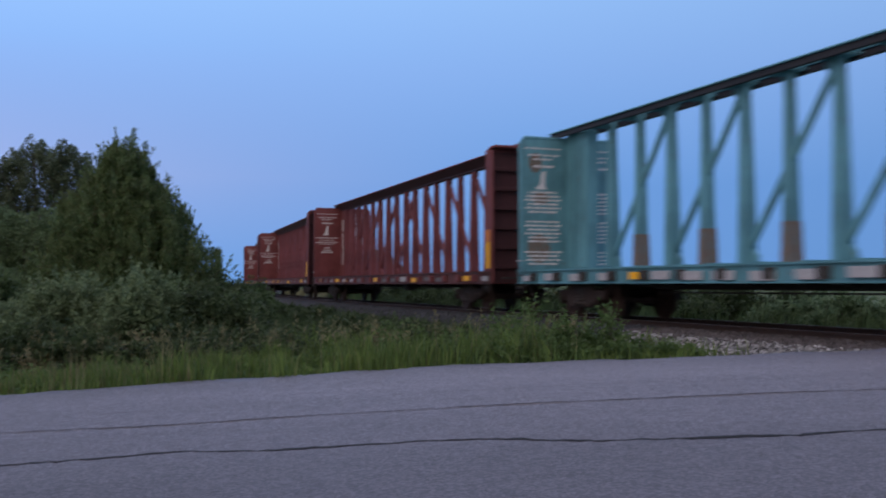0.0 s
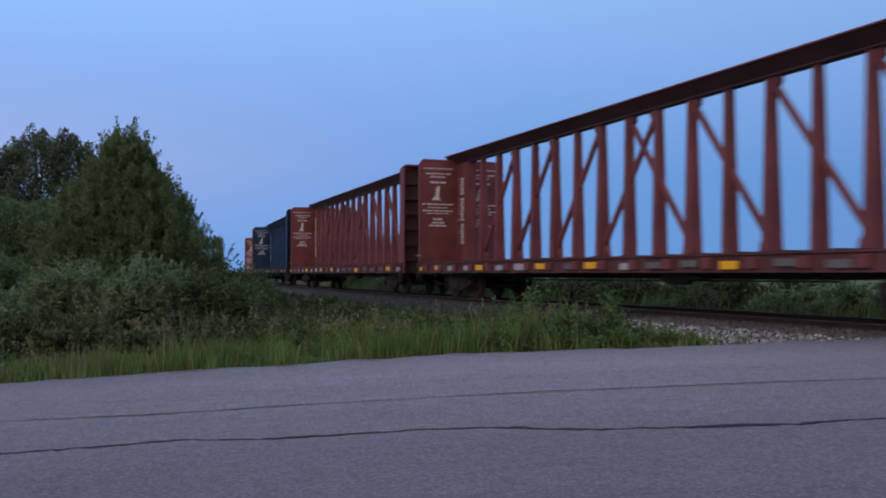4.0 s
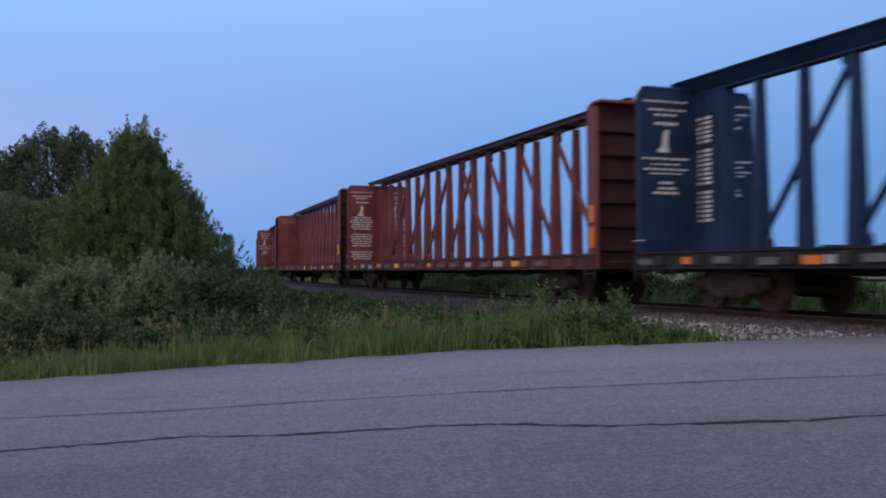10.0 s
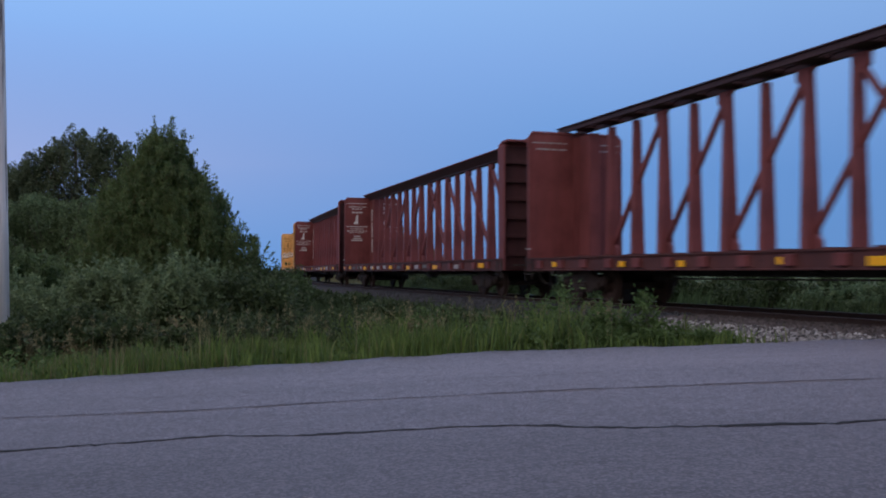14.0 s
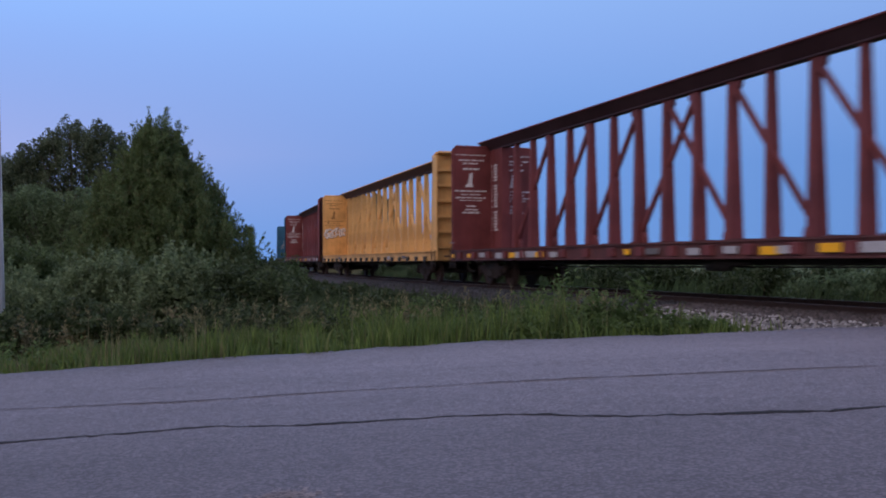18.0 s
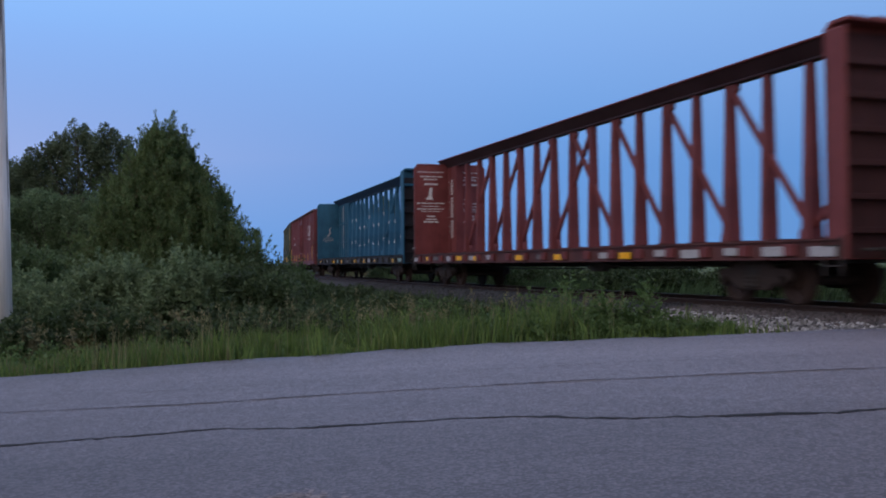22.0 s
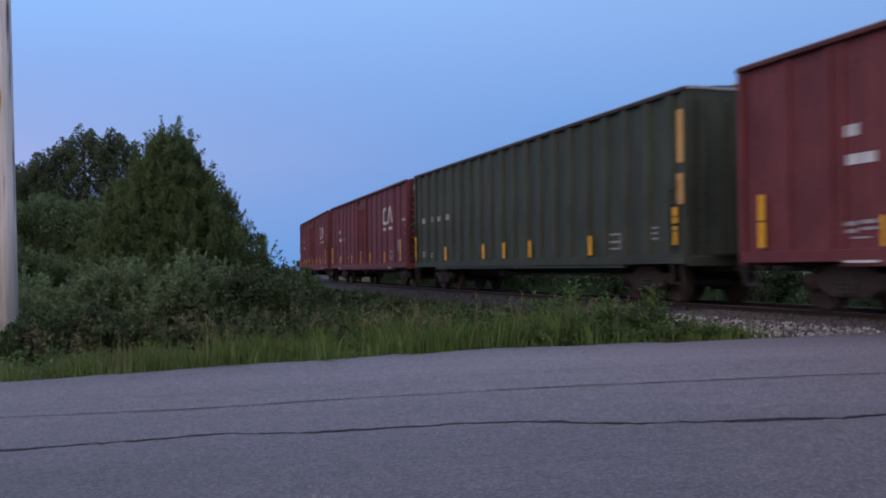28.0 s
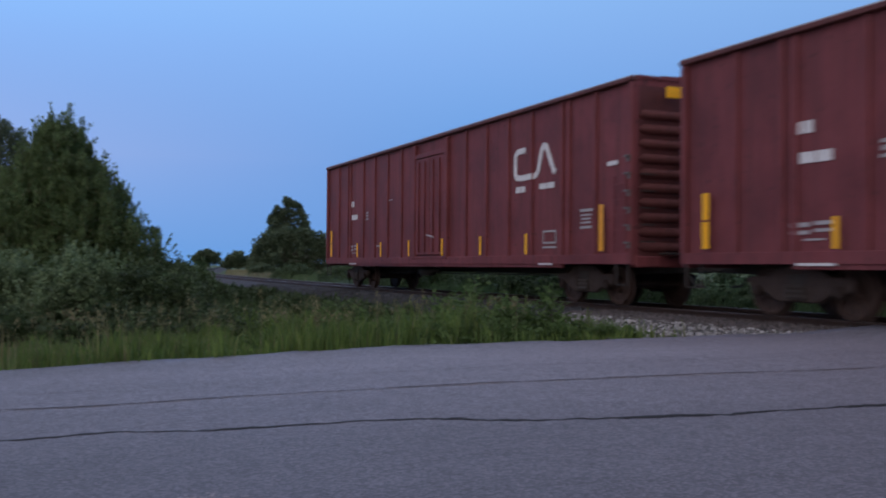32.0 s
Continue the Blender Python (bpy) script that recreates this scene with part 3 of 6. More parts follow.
STATIONS = np.concatenate([np.arange(-420, -30, 10), np.arange(-30, 150, 1.5), np.arange(150, 560, 10)])
TRACK = tagged(new("railway_track"), "single curved railway track with rusty rails on grey ballast", "track", "", "structure")
part("ballast_bed", strip_along("ballast_bed", [(-3.7, -0.72), (-3.1, -0.48), (-1.75, -0.16), (-0.9, -0.13), (-0.8, -0.17), (-0.68, -0.19), (0, -0.21), (0.68, -0.19), (0.8, -0.17), (0.9, -0.13), (1.75, -0.16), (3.1, -0.48), (3.7, -0.72)], STATIONS, M_BALLAST, True), TRACK, None, "grey crushed stone shoulder")
for side in (-1, 1):
    c = side * 0.755
    web = [(-0.07, -0.185), (-0.07, -0.165), (-0.015, -0.145), (-0.012, -0.05), (-0.036, -0.035), (-0.036, -0.006), (0.036, -0.006), (0.036, -0.035), (0.012, -0.05), (0.015, -0.145), (0.07, -0.165), (0.07, -0.185)]
    rail = part("rail", strip_along("rail", [(c + a, b) for a, b in web], STATIONS, M_RAIL), TRACK, None, "rust-brown steel rail")
    part("rail_head", strip_along("rail_head", [(c - 0.036, -0.008), (c - 0.028, 0.0), (c + 0.028, 0.0), (c + 0.036, -0.008)], STATIONS, M_RAILTOP), rail, None, "bright worn running surface")
tie_me = mesh_of("tie", M_TIE, box(-0.115, 0.115, -1.3, 1.3, -0.3, -0.188), 0.012)
for k in range(200):
    s = -14 + k * 0.56
    x, y = beside(s, 0)
    th = track(s)[1]
    part("tie", tie_me, TRACK, pose(x, y, 0, 0, 0, math.degrees(th) - 90))


def stones(region, count, seed, lo, hi):
    """Crushed stones strewn over a stretch (s0, s1, l0, l1) of the track's side."""
    rng = np.random.default_rng(seed)
    g = (1 + 5 ** 0.5) / 2
    ico = np.array([(-1, g, 0), (1, g, 0), (-1, -g, 0), (1, -g, 0), (0, -1, g), (0, 1, g), (0, -1, -g), (0, 1, -g), (g, 0, -1), (g, 0, 1), (-g, 0, -1), (-g, 0, 1)]) / 1.9
    tri = np.array([(0, 11, 5), (0, 5, 1), (0, 1, 7), (0, 7, 10), (0, 10, 11), (1, 5, 9), (5, 11, 4), (11, 10, 2), (10, 7, 6), (7, 1, 8), (3, 9, 4), (3, 4, 2), (3, 2, 6), (3, 6, 8), (3, 8, 9), (4, 9, 5), (2, 4, 11), (6, 2, 10), (8, 6, 7), (9, 8, 1)])
    V, F = [], []
    for k in range(count):
        s = rng.uniform(region[0], region[1])
        l = rng.uniform(region[2], region[3])
        x, y = beside(s, l)
        if past_road(x, y) < 0.02 + 0.1 * rng.random():
            continue
        z = float(np.interp(abs(l), (0, 0.8, 0.9, 1.75, 3.1, 3.7), (-0.21, -0.19, -0.13, -0.16, -0.48, -0.72)))
        z = max(z, float(land_z(x, y)))
        size = rng.uniform(lo, hi)
        p = ico * rng.uniform(0.7, 1.25, (12, 1)) * size * rng.uniform(0.6, 1.2, 3)
        a = rng.uniform(0, 6.28)
        c, q = math.cos(a), math.sin(a)
        p = p @ np.array([(c, q, 0), (-q, c, 0), (0, 0, 1)])
        F.append(tri + 12 * len(V))
        V.append(p + (x, y, z + size * 0.15))
    return np.concatenate(V), np.concatenate(F)


tagged(new("ballast_stones", quick("ballast_stones", *stones((4, 17, -5.0, -1.85), 19000, 11, 0.014, 0.052), M_STONE)), "loose pale crushed stones beside the rail and road", "gravel", "", "stuff")
tagged(new("ballast_stones", quick("ballast_stones", *stones((2, 17, -2.0, -0.86), 6500, 13, 0.02, 0.05), M_STONE2)), "sooty brown crushed stones close to the rail", "gravel", "", "stuff")
tagged(new("ballast_stones", quick("ballast_stones", *stones((17, 46, -3.4, 0.6), 10000, 12, 0.025, 0.06), M_STONE3)), "loose grey crushed stones along the track", "gravel", "", "stuff")

# ---- rolling stock ----
def bars_on(plane, at, items):
    """Painted marks: items of (along, up, width, height) on an upright face; plane 'y' lies along the car, 'x' across it."""
    out = []
    for a, z, w, h in items:
        if plane == "y":
            out.append(box(a - w / 2, a + w / 2, at - 0.004, at + 0.004, z - h / 2, z + h / 2))
        else:
            out.append(box(at - 0.004, at + 0.004, a - w / 2, a + w / 2, z - h / 2, z + h / 2))
    return merged(*out)


def wheel_shape():
    a = turned([(0.49, -0.722), (0.49, -0.70), (0.44, -0.69), (0.43, -0.812), (0.37, -0.825), (0.345, -0.79), (0.17, -0.775), (0.15, -0.84), (0.08, -0.86)], 24)
    b = turned([(r, -p) for r, p in [(0.49, -0.722), (0.49, -0.70), (0.44, -0.69), (0.43, -0.812), (0.37, -0.825), (0.345, -0.79), (0.17, -0.775), (0.15, -0.84), (0.08, -0.86)]], 24)
    axle = turned([(0.07, -1.06), (0.07, -0.86), (0.09, -0.8), (0.08, 0), (0.09, 0.8), (0.07, 0.86), (0.07, 1.06)], 12)
    marks = merged(*[box(-0.03 + 0.25 * math.cos(t), 0.03 + 0.25 * math.cos(t), s * 0.80 - 0.012, s * 0.80 + 0.012, -0.03 + 0.25 * math.sin(t), 0.03 + 0.25 * math.sin(t)) for t in (0.4, 2.5, 4.6) for s in (-1, 1)])
    return merged(a, b, axle, marks)


def truck(car, x):
    """A two-axle truck with cast side frames, springs and wheels."""
    t = part("truck", mesh_of("bolster", M_IRON, merged(box(-0.2, 0.2, -1.1, 1.1, 0.42, 0.72), turned([(0.3, 0.72), (0.3, 0.86)], 14, "z")), 0.02), car, pose(x, 0, 0))
    side = [(-1.12, 0.60), (-1.08, 0.66), (-0.68, 0.66), (-0.34, 0.84), (0.34, 0.84), (0.68, 0.66), (1.08, 0.66), (1.12, 0.60), (1.05, 0.42), (0.72, 0.40), (0.42, 0.25), (-0.42, 0.25), (-0.72, 0.40), (-1.05, 0.42)]
    for s in (-1, 1):
        f = part("side_frame", mesh_of("side_frame", M_TRUCK, prism(side, -0.07, 0.07), 0.025), t, pose(0, s * 1.02, 0))
        f["label"] = "rusty cast steel side frame"
        for k in (-0.13, 0, 0.13):
            part("spring", mesh_of("spring", M_IRON, turned([(0.06, 0.3), (0.075, 0.34), (0.06, 0.38), (0.075, 0.42), (0.06, 0.46), (0.075, 0.5), (0.06, 0.54)], 10, "z")), t, pose(k, s * 1.10, 0))
        for w in (-0.865, 0.865):
            part("bearing_cap", mesh_of("bearing_cap", M_TRUCK, turned([(0.11, 1.06), (0.11, 1.13), (0.06, 1.16)] if s > 0 else [(0.11, -1.06), (0.11, -1.13), (0.06, -1.16)], 12)), t, pose(w, 0, 0.43))
    for w in (-0.865, 0.865):
        ws = part("wheelset", mesh_of("wheelset", M_WHEEL, wheel_shape), t)
        ws.matrix_parent_inverse = Matrix.Translation((w, 0, 0.43))
        ws["label"] = "worn steel wheels on an axle"
        WHEELS.append(ws)
        part("brake_shoe", mesh_of("brake_shoe", M_IRON, box(-0.05, 0.05, -0.85, 0.85, 0.36, 0.52), 0.01), t, pose(w * 0.42, 0, 0))
    return t


WHEELS = []


def coupler(car, x, way):
    """Knuckle coupler with its shank and an air hose."""
    k = [(0, 0.78), (0.55, 0.78), (0.62, 0.72), (0.92, 0.70), (1.0, 0.84), (1.0, 1.0), (0.88, 1.06), (0.62, 1.02), (0.55, 0.96), (0, 0.96)]
    c = part("coupler", mesh_of("coupler", M_IRON, prism([(a * 0.78, b) for a, b in k], -0.12, 0.12), 0.02), car, pose(x, 0, 0, 0, 0, 0 if way > 0 else 180))
    part("air_hose", mesh_of("air_hose", M_CABLE, tube([(0.1, -0.3, 0.8), (0.25, -0.32, 0.62), (0.45, -0.3, 0.45), (0.62, -0.2, 0.42)], 0.028)), c)
    return c


def ladder(car, x, y, z0, z1, mat, n):
    r = [bar((x - 0.2, y, z0), (x - 0.2, y, z1), 0.03, 0.03), bar((x + 0.2, y, z0), (x + 0.2, y, z1), 0.03, 0.03)]
    l = part("ladder", mesh_of("ladder%.2f%.2f%.2f" % (x, y, z1), mat, r[0]), car)
    part("stile", mesh_of("stile%.2f%.2f%.2f" % (x, y, z1), mat, r[1]), l)
    for k in range(n):
        z = z0 + (z1 - z0) * (k + 0.5) / n
        part("rung", mesh_of("rung%.2f%.2f" % (x, y), mat, bar((x - 0.2, y - 0.02, 0), (x + 0.2, y - 0.02, 0), 0.022, 0.022)), l, pose(0, 0, z))


SILL_Z, DECK_Z, TOP_Z, LETTER_Z = 0.815, 1.13, 4.75, 4.68
HALF, INNER, HALF_B, INNER_B = 12.05, 11.56, 11.68, 11.54
POST_STEP = 1.2625


def words(width, height, seed):
    """One stencilled line: a row of short bars with gaps, its words."""
    rng = np.random.default_rng(seed)
    out, a = [], -width / 2
    while a < width / 2 - 0.03:
        b = min(width / 2, a + rng.uniform(0.08, 0.26))
        h = height * rng.uniform(0.8, 1.05)
        out.append(box(-0.004, 0.004, a, b, -h / 2, h / 2))
        a = b + rng.uniform(0.025, 0.05)
    return merged(*out)


# rows of stencilled lines on a bulkhead: height below the top, width, line height
LETTERS = ((0.24, 1.1, 0.035), (0.42, 1.0, 0.045), (0.53, 0.55, 0.05), (0.72, 0.62, 0.075), (1.48, 1.15, 0.05), (1.60, 0.7, 0.035), (1.71, 1.1, 0.045), (1.80, 0.8, 0.03), (2.0, 0.35, 0.06), (2.12, 0.5, 0.06), (2.22, 0.62, 0.06))
LETTERS_FULL = LETTERS[:4] + tuple((1.42 + 0.105 * k + (0.16 if k > 5 else 0) + (0.18 if k > 11 else 0), 0.82 + 0.34 * ((k * 7) % 5) / 5, 0.055) for k in range(16))
LETTERS_BLUE = ((2.14, 0.5, 0.035), (2.23, 0.72, 0.04), (2.32, 0.66, 0.035), (2.41, 0.4, 0.03))


def bulkhead(car, way, mat, marks, inside, label):
    """An end wall: smooth inside, ribbed outside, with rounded top corners."""
    w = 1.49
    inner, outer_x = (INNER, HALF) if way > 0 else (INNER_B, HALF_B)
    prof = [(-w, SILL_Z), (-w, TOP_Z - 0.14), (-w + 0.12, TOP_Z), (w - 0.12, TOP_Z), (w, TOP_Z - 0.14), (w, SILL_Z)]
    plate = [(a, y, z) for a in (inner, inner + 0.06) for y, z in prof]
    n = len(prof)
    faces = [tuple(range(n)), tuple(range(2 * n - 1, n - 1, -1))] + [(i, i + n, (i + 1) % n + n, (i + 1) % n) for i in range(n)]
    posts = [box(inner - 0.01, outer_x, s * w - (0.06 if s > 0 else 0), s * w + (0 if s > 0 else 0.06), SILL_Z, TOP_Z - 0.16) for s in (-1, 1)]
    cap = box(inner - 0.02, outer_x - 0.03, -w + 0.12, w - 0.12, TOP_Z - 0.06, TOP_Z + 0.012)
    turn = pose(0, 0, 0, 0, 0, 0 if way > 0 else 180)
    b = part("bulkhead", mesh_of("bulkhead%d" % way, mat, (plate, faces), 0.012), car, turn, label)
    for q in posts:
        part("end_post", mesh_of("end_post%d%.2f" % (way, q[0][0][1]), mat, q, 0.02), b)
    part("cap_rail", mesh_of("cap_rail%d" % way, mat, cap, 0.012), b)
    if mat is P_BLUE:
        part("outer_sheet", mesh_of("outer_sheet_low%d" % way, P_GRIME_SHADE, box(inner + 0.058, inner + 0.064, -w + 0.062, w - 0.062, SILL_Z + 0.02, TOP_Z - 0.35)), b, None, "darker outer sheet of the end")
    # outer face of the end in a darker tone than the inside
    outer = P_OUTER if mat in (P_BROWN, P_MAROON) else P_GRIME_SHADE if mat is P_NAVY else mat
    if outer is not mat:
        part("outer_sheet", mesh_of("outer_sheet%d" % way, outer, box(inner + 0.058, inner + 0.064, -w + 0.062, w - 0.062, SILL_Z + 0.02, TOP_Z - 0.15)), b, None, "darker outer sheet")
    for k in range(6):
        part("rib", mesh_of("bulkhead_rib%d" % way, P_GRIME_SHADE if mat is P_BLUE and k < 5 else outer, box(inner + 0.05, inner + 0.05 + (outer_x - inner) * 0.3, -w + 0.065, w - 0.065, -0.05, 0.05), 0.008), b, pose(0, 0, 1.3 + k * 0.56))
    if inside:
        for s in (-1, 1):
            rows = LETTERS_FULL if inside == "full" else LETTERS[:2] if inside == "few" else LETTERS_BLUE if inside == "none" else LETTERS
            for d, ww, h in rows:
                part("lettering", mesh_of("stencil_line%.2f%.3f%d" % (ww, h, round(d * 100) % 7), marks, words(ww, h, round(d * 100))), b, pose(inner - 0.006, 0.03 * s + s * 0.8, LETTER_Z - d))
            if inside not in ("few", "none"):
                z = LETTER_Z - 1.1
                tri = [(inner - 0.006, s * 0.8 + dy, z + dz) for dy, dz in ((-0.05, 0.24), (0.06, 0.24), (0.13, -0.12), (0.22, -0.18), (0.22, -0.24), (-0.08, -0.24), (-0.02, -0.12))]
                shape = ([(p[0] + e, p[1], p[2]) for e in (-0.004, 0.004) for p in tri], [tuple(range(7)), tuple(range(13, 6, -1))] + [(i, i + 7, (i + 1) % 7 + 7, (i + 1) % 7) for i in range(7)])
                part("emblem", mesh_of("emblem%d%d" % (s, way), marks, shape), b, None, "plain painted emblem")
    return b


# marks on the side sills: y yellow, o orange, w white, d dull, v verdigris; capitals are the large ones
MARK_KINDS = {"y": (0.24, 0.13, M_YELLOW), "Y": (0.5, 0.15, M_YELLOW), "o": (0.32, 0.14, M_ORANGE), "O": (0.45, 0.15, M_ORANGE), "w": (0.42, 0.14, M_PLATE), "W": (0.62, 0.17, M_PLATE), "d": (0.5, 0.13, M_DULL), "v": (0.5, 0.17, M_VERDI)}


def sill_row(text):
    """'x code x code ...' to pairs."""
    bits = text.split()
    return [(float(a), b) for a, b in zip(bits[::2], bits[1::2])]


SILL_MARKS = sill_row("-11.2 y -9.74 y -8.5 w -7.2 w -6.25 Y -4.85 w -3.55 W -2.36 Y -0.82 d 0.15 Y 1.65 w 2.7 d 3.9 d 5.1 Y 6.55 d 7.75 d 9.3 d 10.2 Y 11.6 w")
MARKS_FIRST = sill_row("-9.64 y -8.52 d -7.2 w -6.23 Y -4.95 w -4.6 y -3.56 w -2.25 d 0.3 Y 1.48 d 2.63 d 3.88 W 5.15 Y 6.58 d 7.73 d 10.23 Y 11.67 w")
MARKS_NAVY = sill_row("-11.23 d -9.76 o -8.68 d -7.41 d -6.34 O -5.83 w -5.01 d -3.6 w -2.07 d -0.6 w 0.6 W 2.0 w 3.08 o 4.2 w 5.25 d 6.6 d 8.2 d 9.96 o 11.6 o")
MARKS_STENCIL = sill_row("-11.33 d -9.98 o -8.6 w -7.41 w -6.05 O -4.95 d -3.55 Y -2.35 d -1.58 d 0.26 y 1.4 d 2.72 d 4.02 w 5.31 d 6.36 W 7.58 Y 8.05 d 9.04 d")
MARKS_SLOTTED = sill_row("-9.8 y -6.3 y -3.9 y -0.79 y 1.46 Y 4.05 Y 5.12 w 7.68 Y 9.03 d 10.11 Y")
MARKS_WHITE = sill_row("-11.28 o -9.78 Y -8.95 d -8.0 d -7.1 w -6.4 Y -4.93 w -4.6 y -3.67 w -2.49 w -1.38 Y -0.04 d 1.53 Y 2.76 w 3.84 d 5.2 Y 7.7 w 10.2 Y")
MARKS_MAROON = sill_row("-11.35 y -9.83 y -8.7 w -7.26 W -6.3 Y -5.84 W -5.02 W -4.52 Y -3.65 w 0.11 y 1.17 d 2.69 w 3.89 w 5.01 Y 5.4 w 6.51 Y 7.47 W 9.0 d 10.2 Y")
MARKS_MIXED = sill_row("-11.19 w -9.74 y -8.72 d -7.16 W -6.2 Y -5.0 w -4.54 Y -3.4 w -1.02 Y 0.48 d 1.58 Y 4.07 w 5.08 Y 6.58 w 7.71 W 9.07 w 10.32 W 11.56 W")
MARKS_BLUE = sill_row("-9.79 y -7.1 w -4.69 Y -3.4 v -2.14 Y -0.4 d 1.8 Y 2.58 d 4.25 Y 5.47 W 6.78 Y 9.35 d 10.54 Y 11.7 v")
MARKS_TEAL = sill_row("-11.04 w -9.75 W -8.48 W -7.17 W -5.95 Y -5.07 W -4.03 W -3.1 W -2.05 W -0.93 W 0.2 W 1.4 W 2.6 W 3.8 W 5.0 Y 6.3 W 7.5 W 8.8 W 10.0 W")
MARKS_OCHRE = sill_row("-11.02 d -6.11 d 5.12 w 7.65 d")


def centre_beam_car(mat, label, marks=M_WHITE, inside="yes", open_chord=False, panel_end=10.45, sill=None, strips=(), long_panel=False, winch=True, post_dots=False, lift=0.18, shift=0.0, sill_marks=SILL_MARKS):
    """A centre-beam lumber flat car, empty."""
    car = tagged(new("lumber_car"), label, "railcar", "cars of the passing train")
    sill = sill or (P_SILL if mat in (P_BROWN, P_MAROON) else mat)
    part("deck", mesh_of("deck", sill, merged(box(-INNER, INNER, -1.45, 1.45, 1.04, DECK_Z), *[box(x - 0.05, x + 0.05, -1.42, 1.42, DECK_Z, DECK_Z + 0.07) for x in np.arange(-10, 10.1, 1.25)])), car, None, "steel deck with cross risers")
    for s in (-1, 1):
        y = s * 1.48
        part("side_sill", mesh_of("side_sill%d" % s, sill, prism([(-y + a, b) for a, b in ((-0.07, SILL_Z), (0.07, SILL_Z), (0.07, SILL_Z + 0.025), (0.02, SILL_Z + 0.03), (0.02, DECK_Z), (0.07, DECK_Z), (0.07, DECK_Z + 0.03), (-0.07, DECK_Z + 0.03), (-0.07, DECK_Z), (-0.02, DECK_Z), (-0.02, SILL_Z + 0.03), (-0.07, SILL_Z + 0.025))], -HALF + 0.1, HALF_B - 0.02)), car, pose(0, 0, 0, 0, 0, 90))
    part("centre_sill", mesh_of("centre_sill", M_IRON, prism([(-12.1, 0.76), (-7.6, 0.72), (-6.6, 0.68), (6.6, 0.68), (7.6, 0.72), (12.1, 0.76), (12.1, 1.02), (-12.1, 1.02)], -0.33, 0.33), 0.02), car)
    for x in (-6, -3.6, -1.2, 1.2, 3.6, 6):
        part("crossbearer", mesh_of("crossbearer", M_IRON, prism([(-1.45, 0.9), (-0.33, 0.74), (0.33, 0.74), (1.45, 0.9), (1.45, 1.03), (-1.45, 1.03)], -0.06, 0.06)), car, pose(x, 0, 0, 0, 0, 90))
    part("brake_cylinder", mesh_of("brake_cylinder", M_IRON, turned([(0.1, -0.45), (0.16, -0.4), (0.16, 0.3), (0.06, 0.34), (0.05, 0.9)], 14, "x"), 0, True), car, pose(2.6, -0.85, 0.72))
    part("brake_rod", mesh_of("brake_rod", M_IRON, bar((-6.5, -0.6, 0.62), (6.8, -0.6, 0.66), 0.035, 0.035)), car)
    bulkhead(car, 1, mat, marks, False, "")
    bulkhead(car, -1, mat, marks, inside, "")
    # top chord
    zt = TOP_Z + lift
    if open_chord:
        # rails in a darker paint that carries the shade under the chord
        for s in (-1, 1):
            part("top_chord", mesh_of("chord_rail%d" % s, P_CHORD if mat is P_BROWN else P_GRIME_SHADE, box(-12.0, INNER, s * 0.30 - 0.05, s * 0.30 + 0.05, zt - 0.16, zt - 0.03), 0.006), car)
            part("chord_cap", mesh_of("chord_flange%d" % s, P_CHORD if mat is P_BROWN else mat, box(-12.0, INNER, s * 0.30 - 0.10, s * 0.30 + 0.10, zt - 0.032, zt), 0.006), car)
        for k in range(18):
            part("batten_plate", mesh_of("batten_plate", P_CHORD if mat is P_BROWN else mat, box(-0.34, 0.34, -0.25, 0.25, zt - 0.10, zt - 0.06)), car, pose(-11.2 + k * 1.33, 0, 0))
    else:
        # cap keeps the car's colour; shade below it is painted in
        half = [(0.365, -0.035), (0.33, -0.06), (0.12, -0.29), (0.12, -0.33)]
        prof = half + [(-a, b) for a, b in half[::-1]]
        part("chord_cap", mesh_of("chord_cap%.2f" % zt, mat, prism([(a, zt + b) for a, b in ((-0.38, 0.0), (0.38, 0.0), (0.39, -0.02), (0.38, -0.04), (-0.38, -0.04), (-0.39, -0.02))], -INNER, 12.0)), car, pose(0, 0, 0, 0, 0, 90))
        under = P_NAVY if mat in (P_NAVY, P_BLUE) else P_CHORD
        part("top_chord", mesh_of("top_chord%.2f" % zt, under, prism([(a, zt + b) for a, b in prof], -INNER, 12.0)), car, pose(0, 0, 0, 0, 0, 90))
    zp = zt - (0.12 if open_chord else 0.32)
    xs = [POST_STEP * (k + 0.5) for k in range(8 if not long_panel else 6)]
    for k, x in enumerate(xs):
        wide = 0.27 if k % 2 else 0.20
        for s in (-1, 1):
            part("post", mesh_of("post%.2f" % wide, mat, tapered(0, wide, 0.155, 0.33, 0.17, DECK_Z, zp + 0.03), 0.012), car, pose(s * x + shift, 0, 0))
            if post_dots:
                for z in (2.1, 3.4) if round(x * 10) % 2 else (1.9, 2.9):
                    part("marker_dot", mesh_of("marker_dot", M_WHITE, box(-0.055, 0.055, -0.012, 0.03, -0.08, 0.08), 0.01), car, pose(s * x + shift, 0.0222 * (z - 1.13) - 0.165, z))
    lo, hi = DECK_Z + 0.25, zp - 0.02
    if long_panel:
        spans = [(8.05, 5.0), (4.42, 1.15)]
    else:
        spans = [(POST_STEP * a, POST_STEP * (a + 2)) for a in (-0.5, 1.5, 3.5, 5.5)]
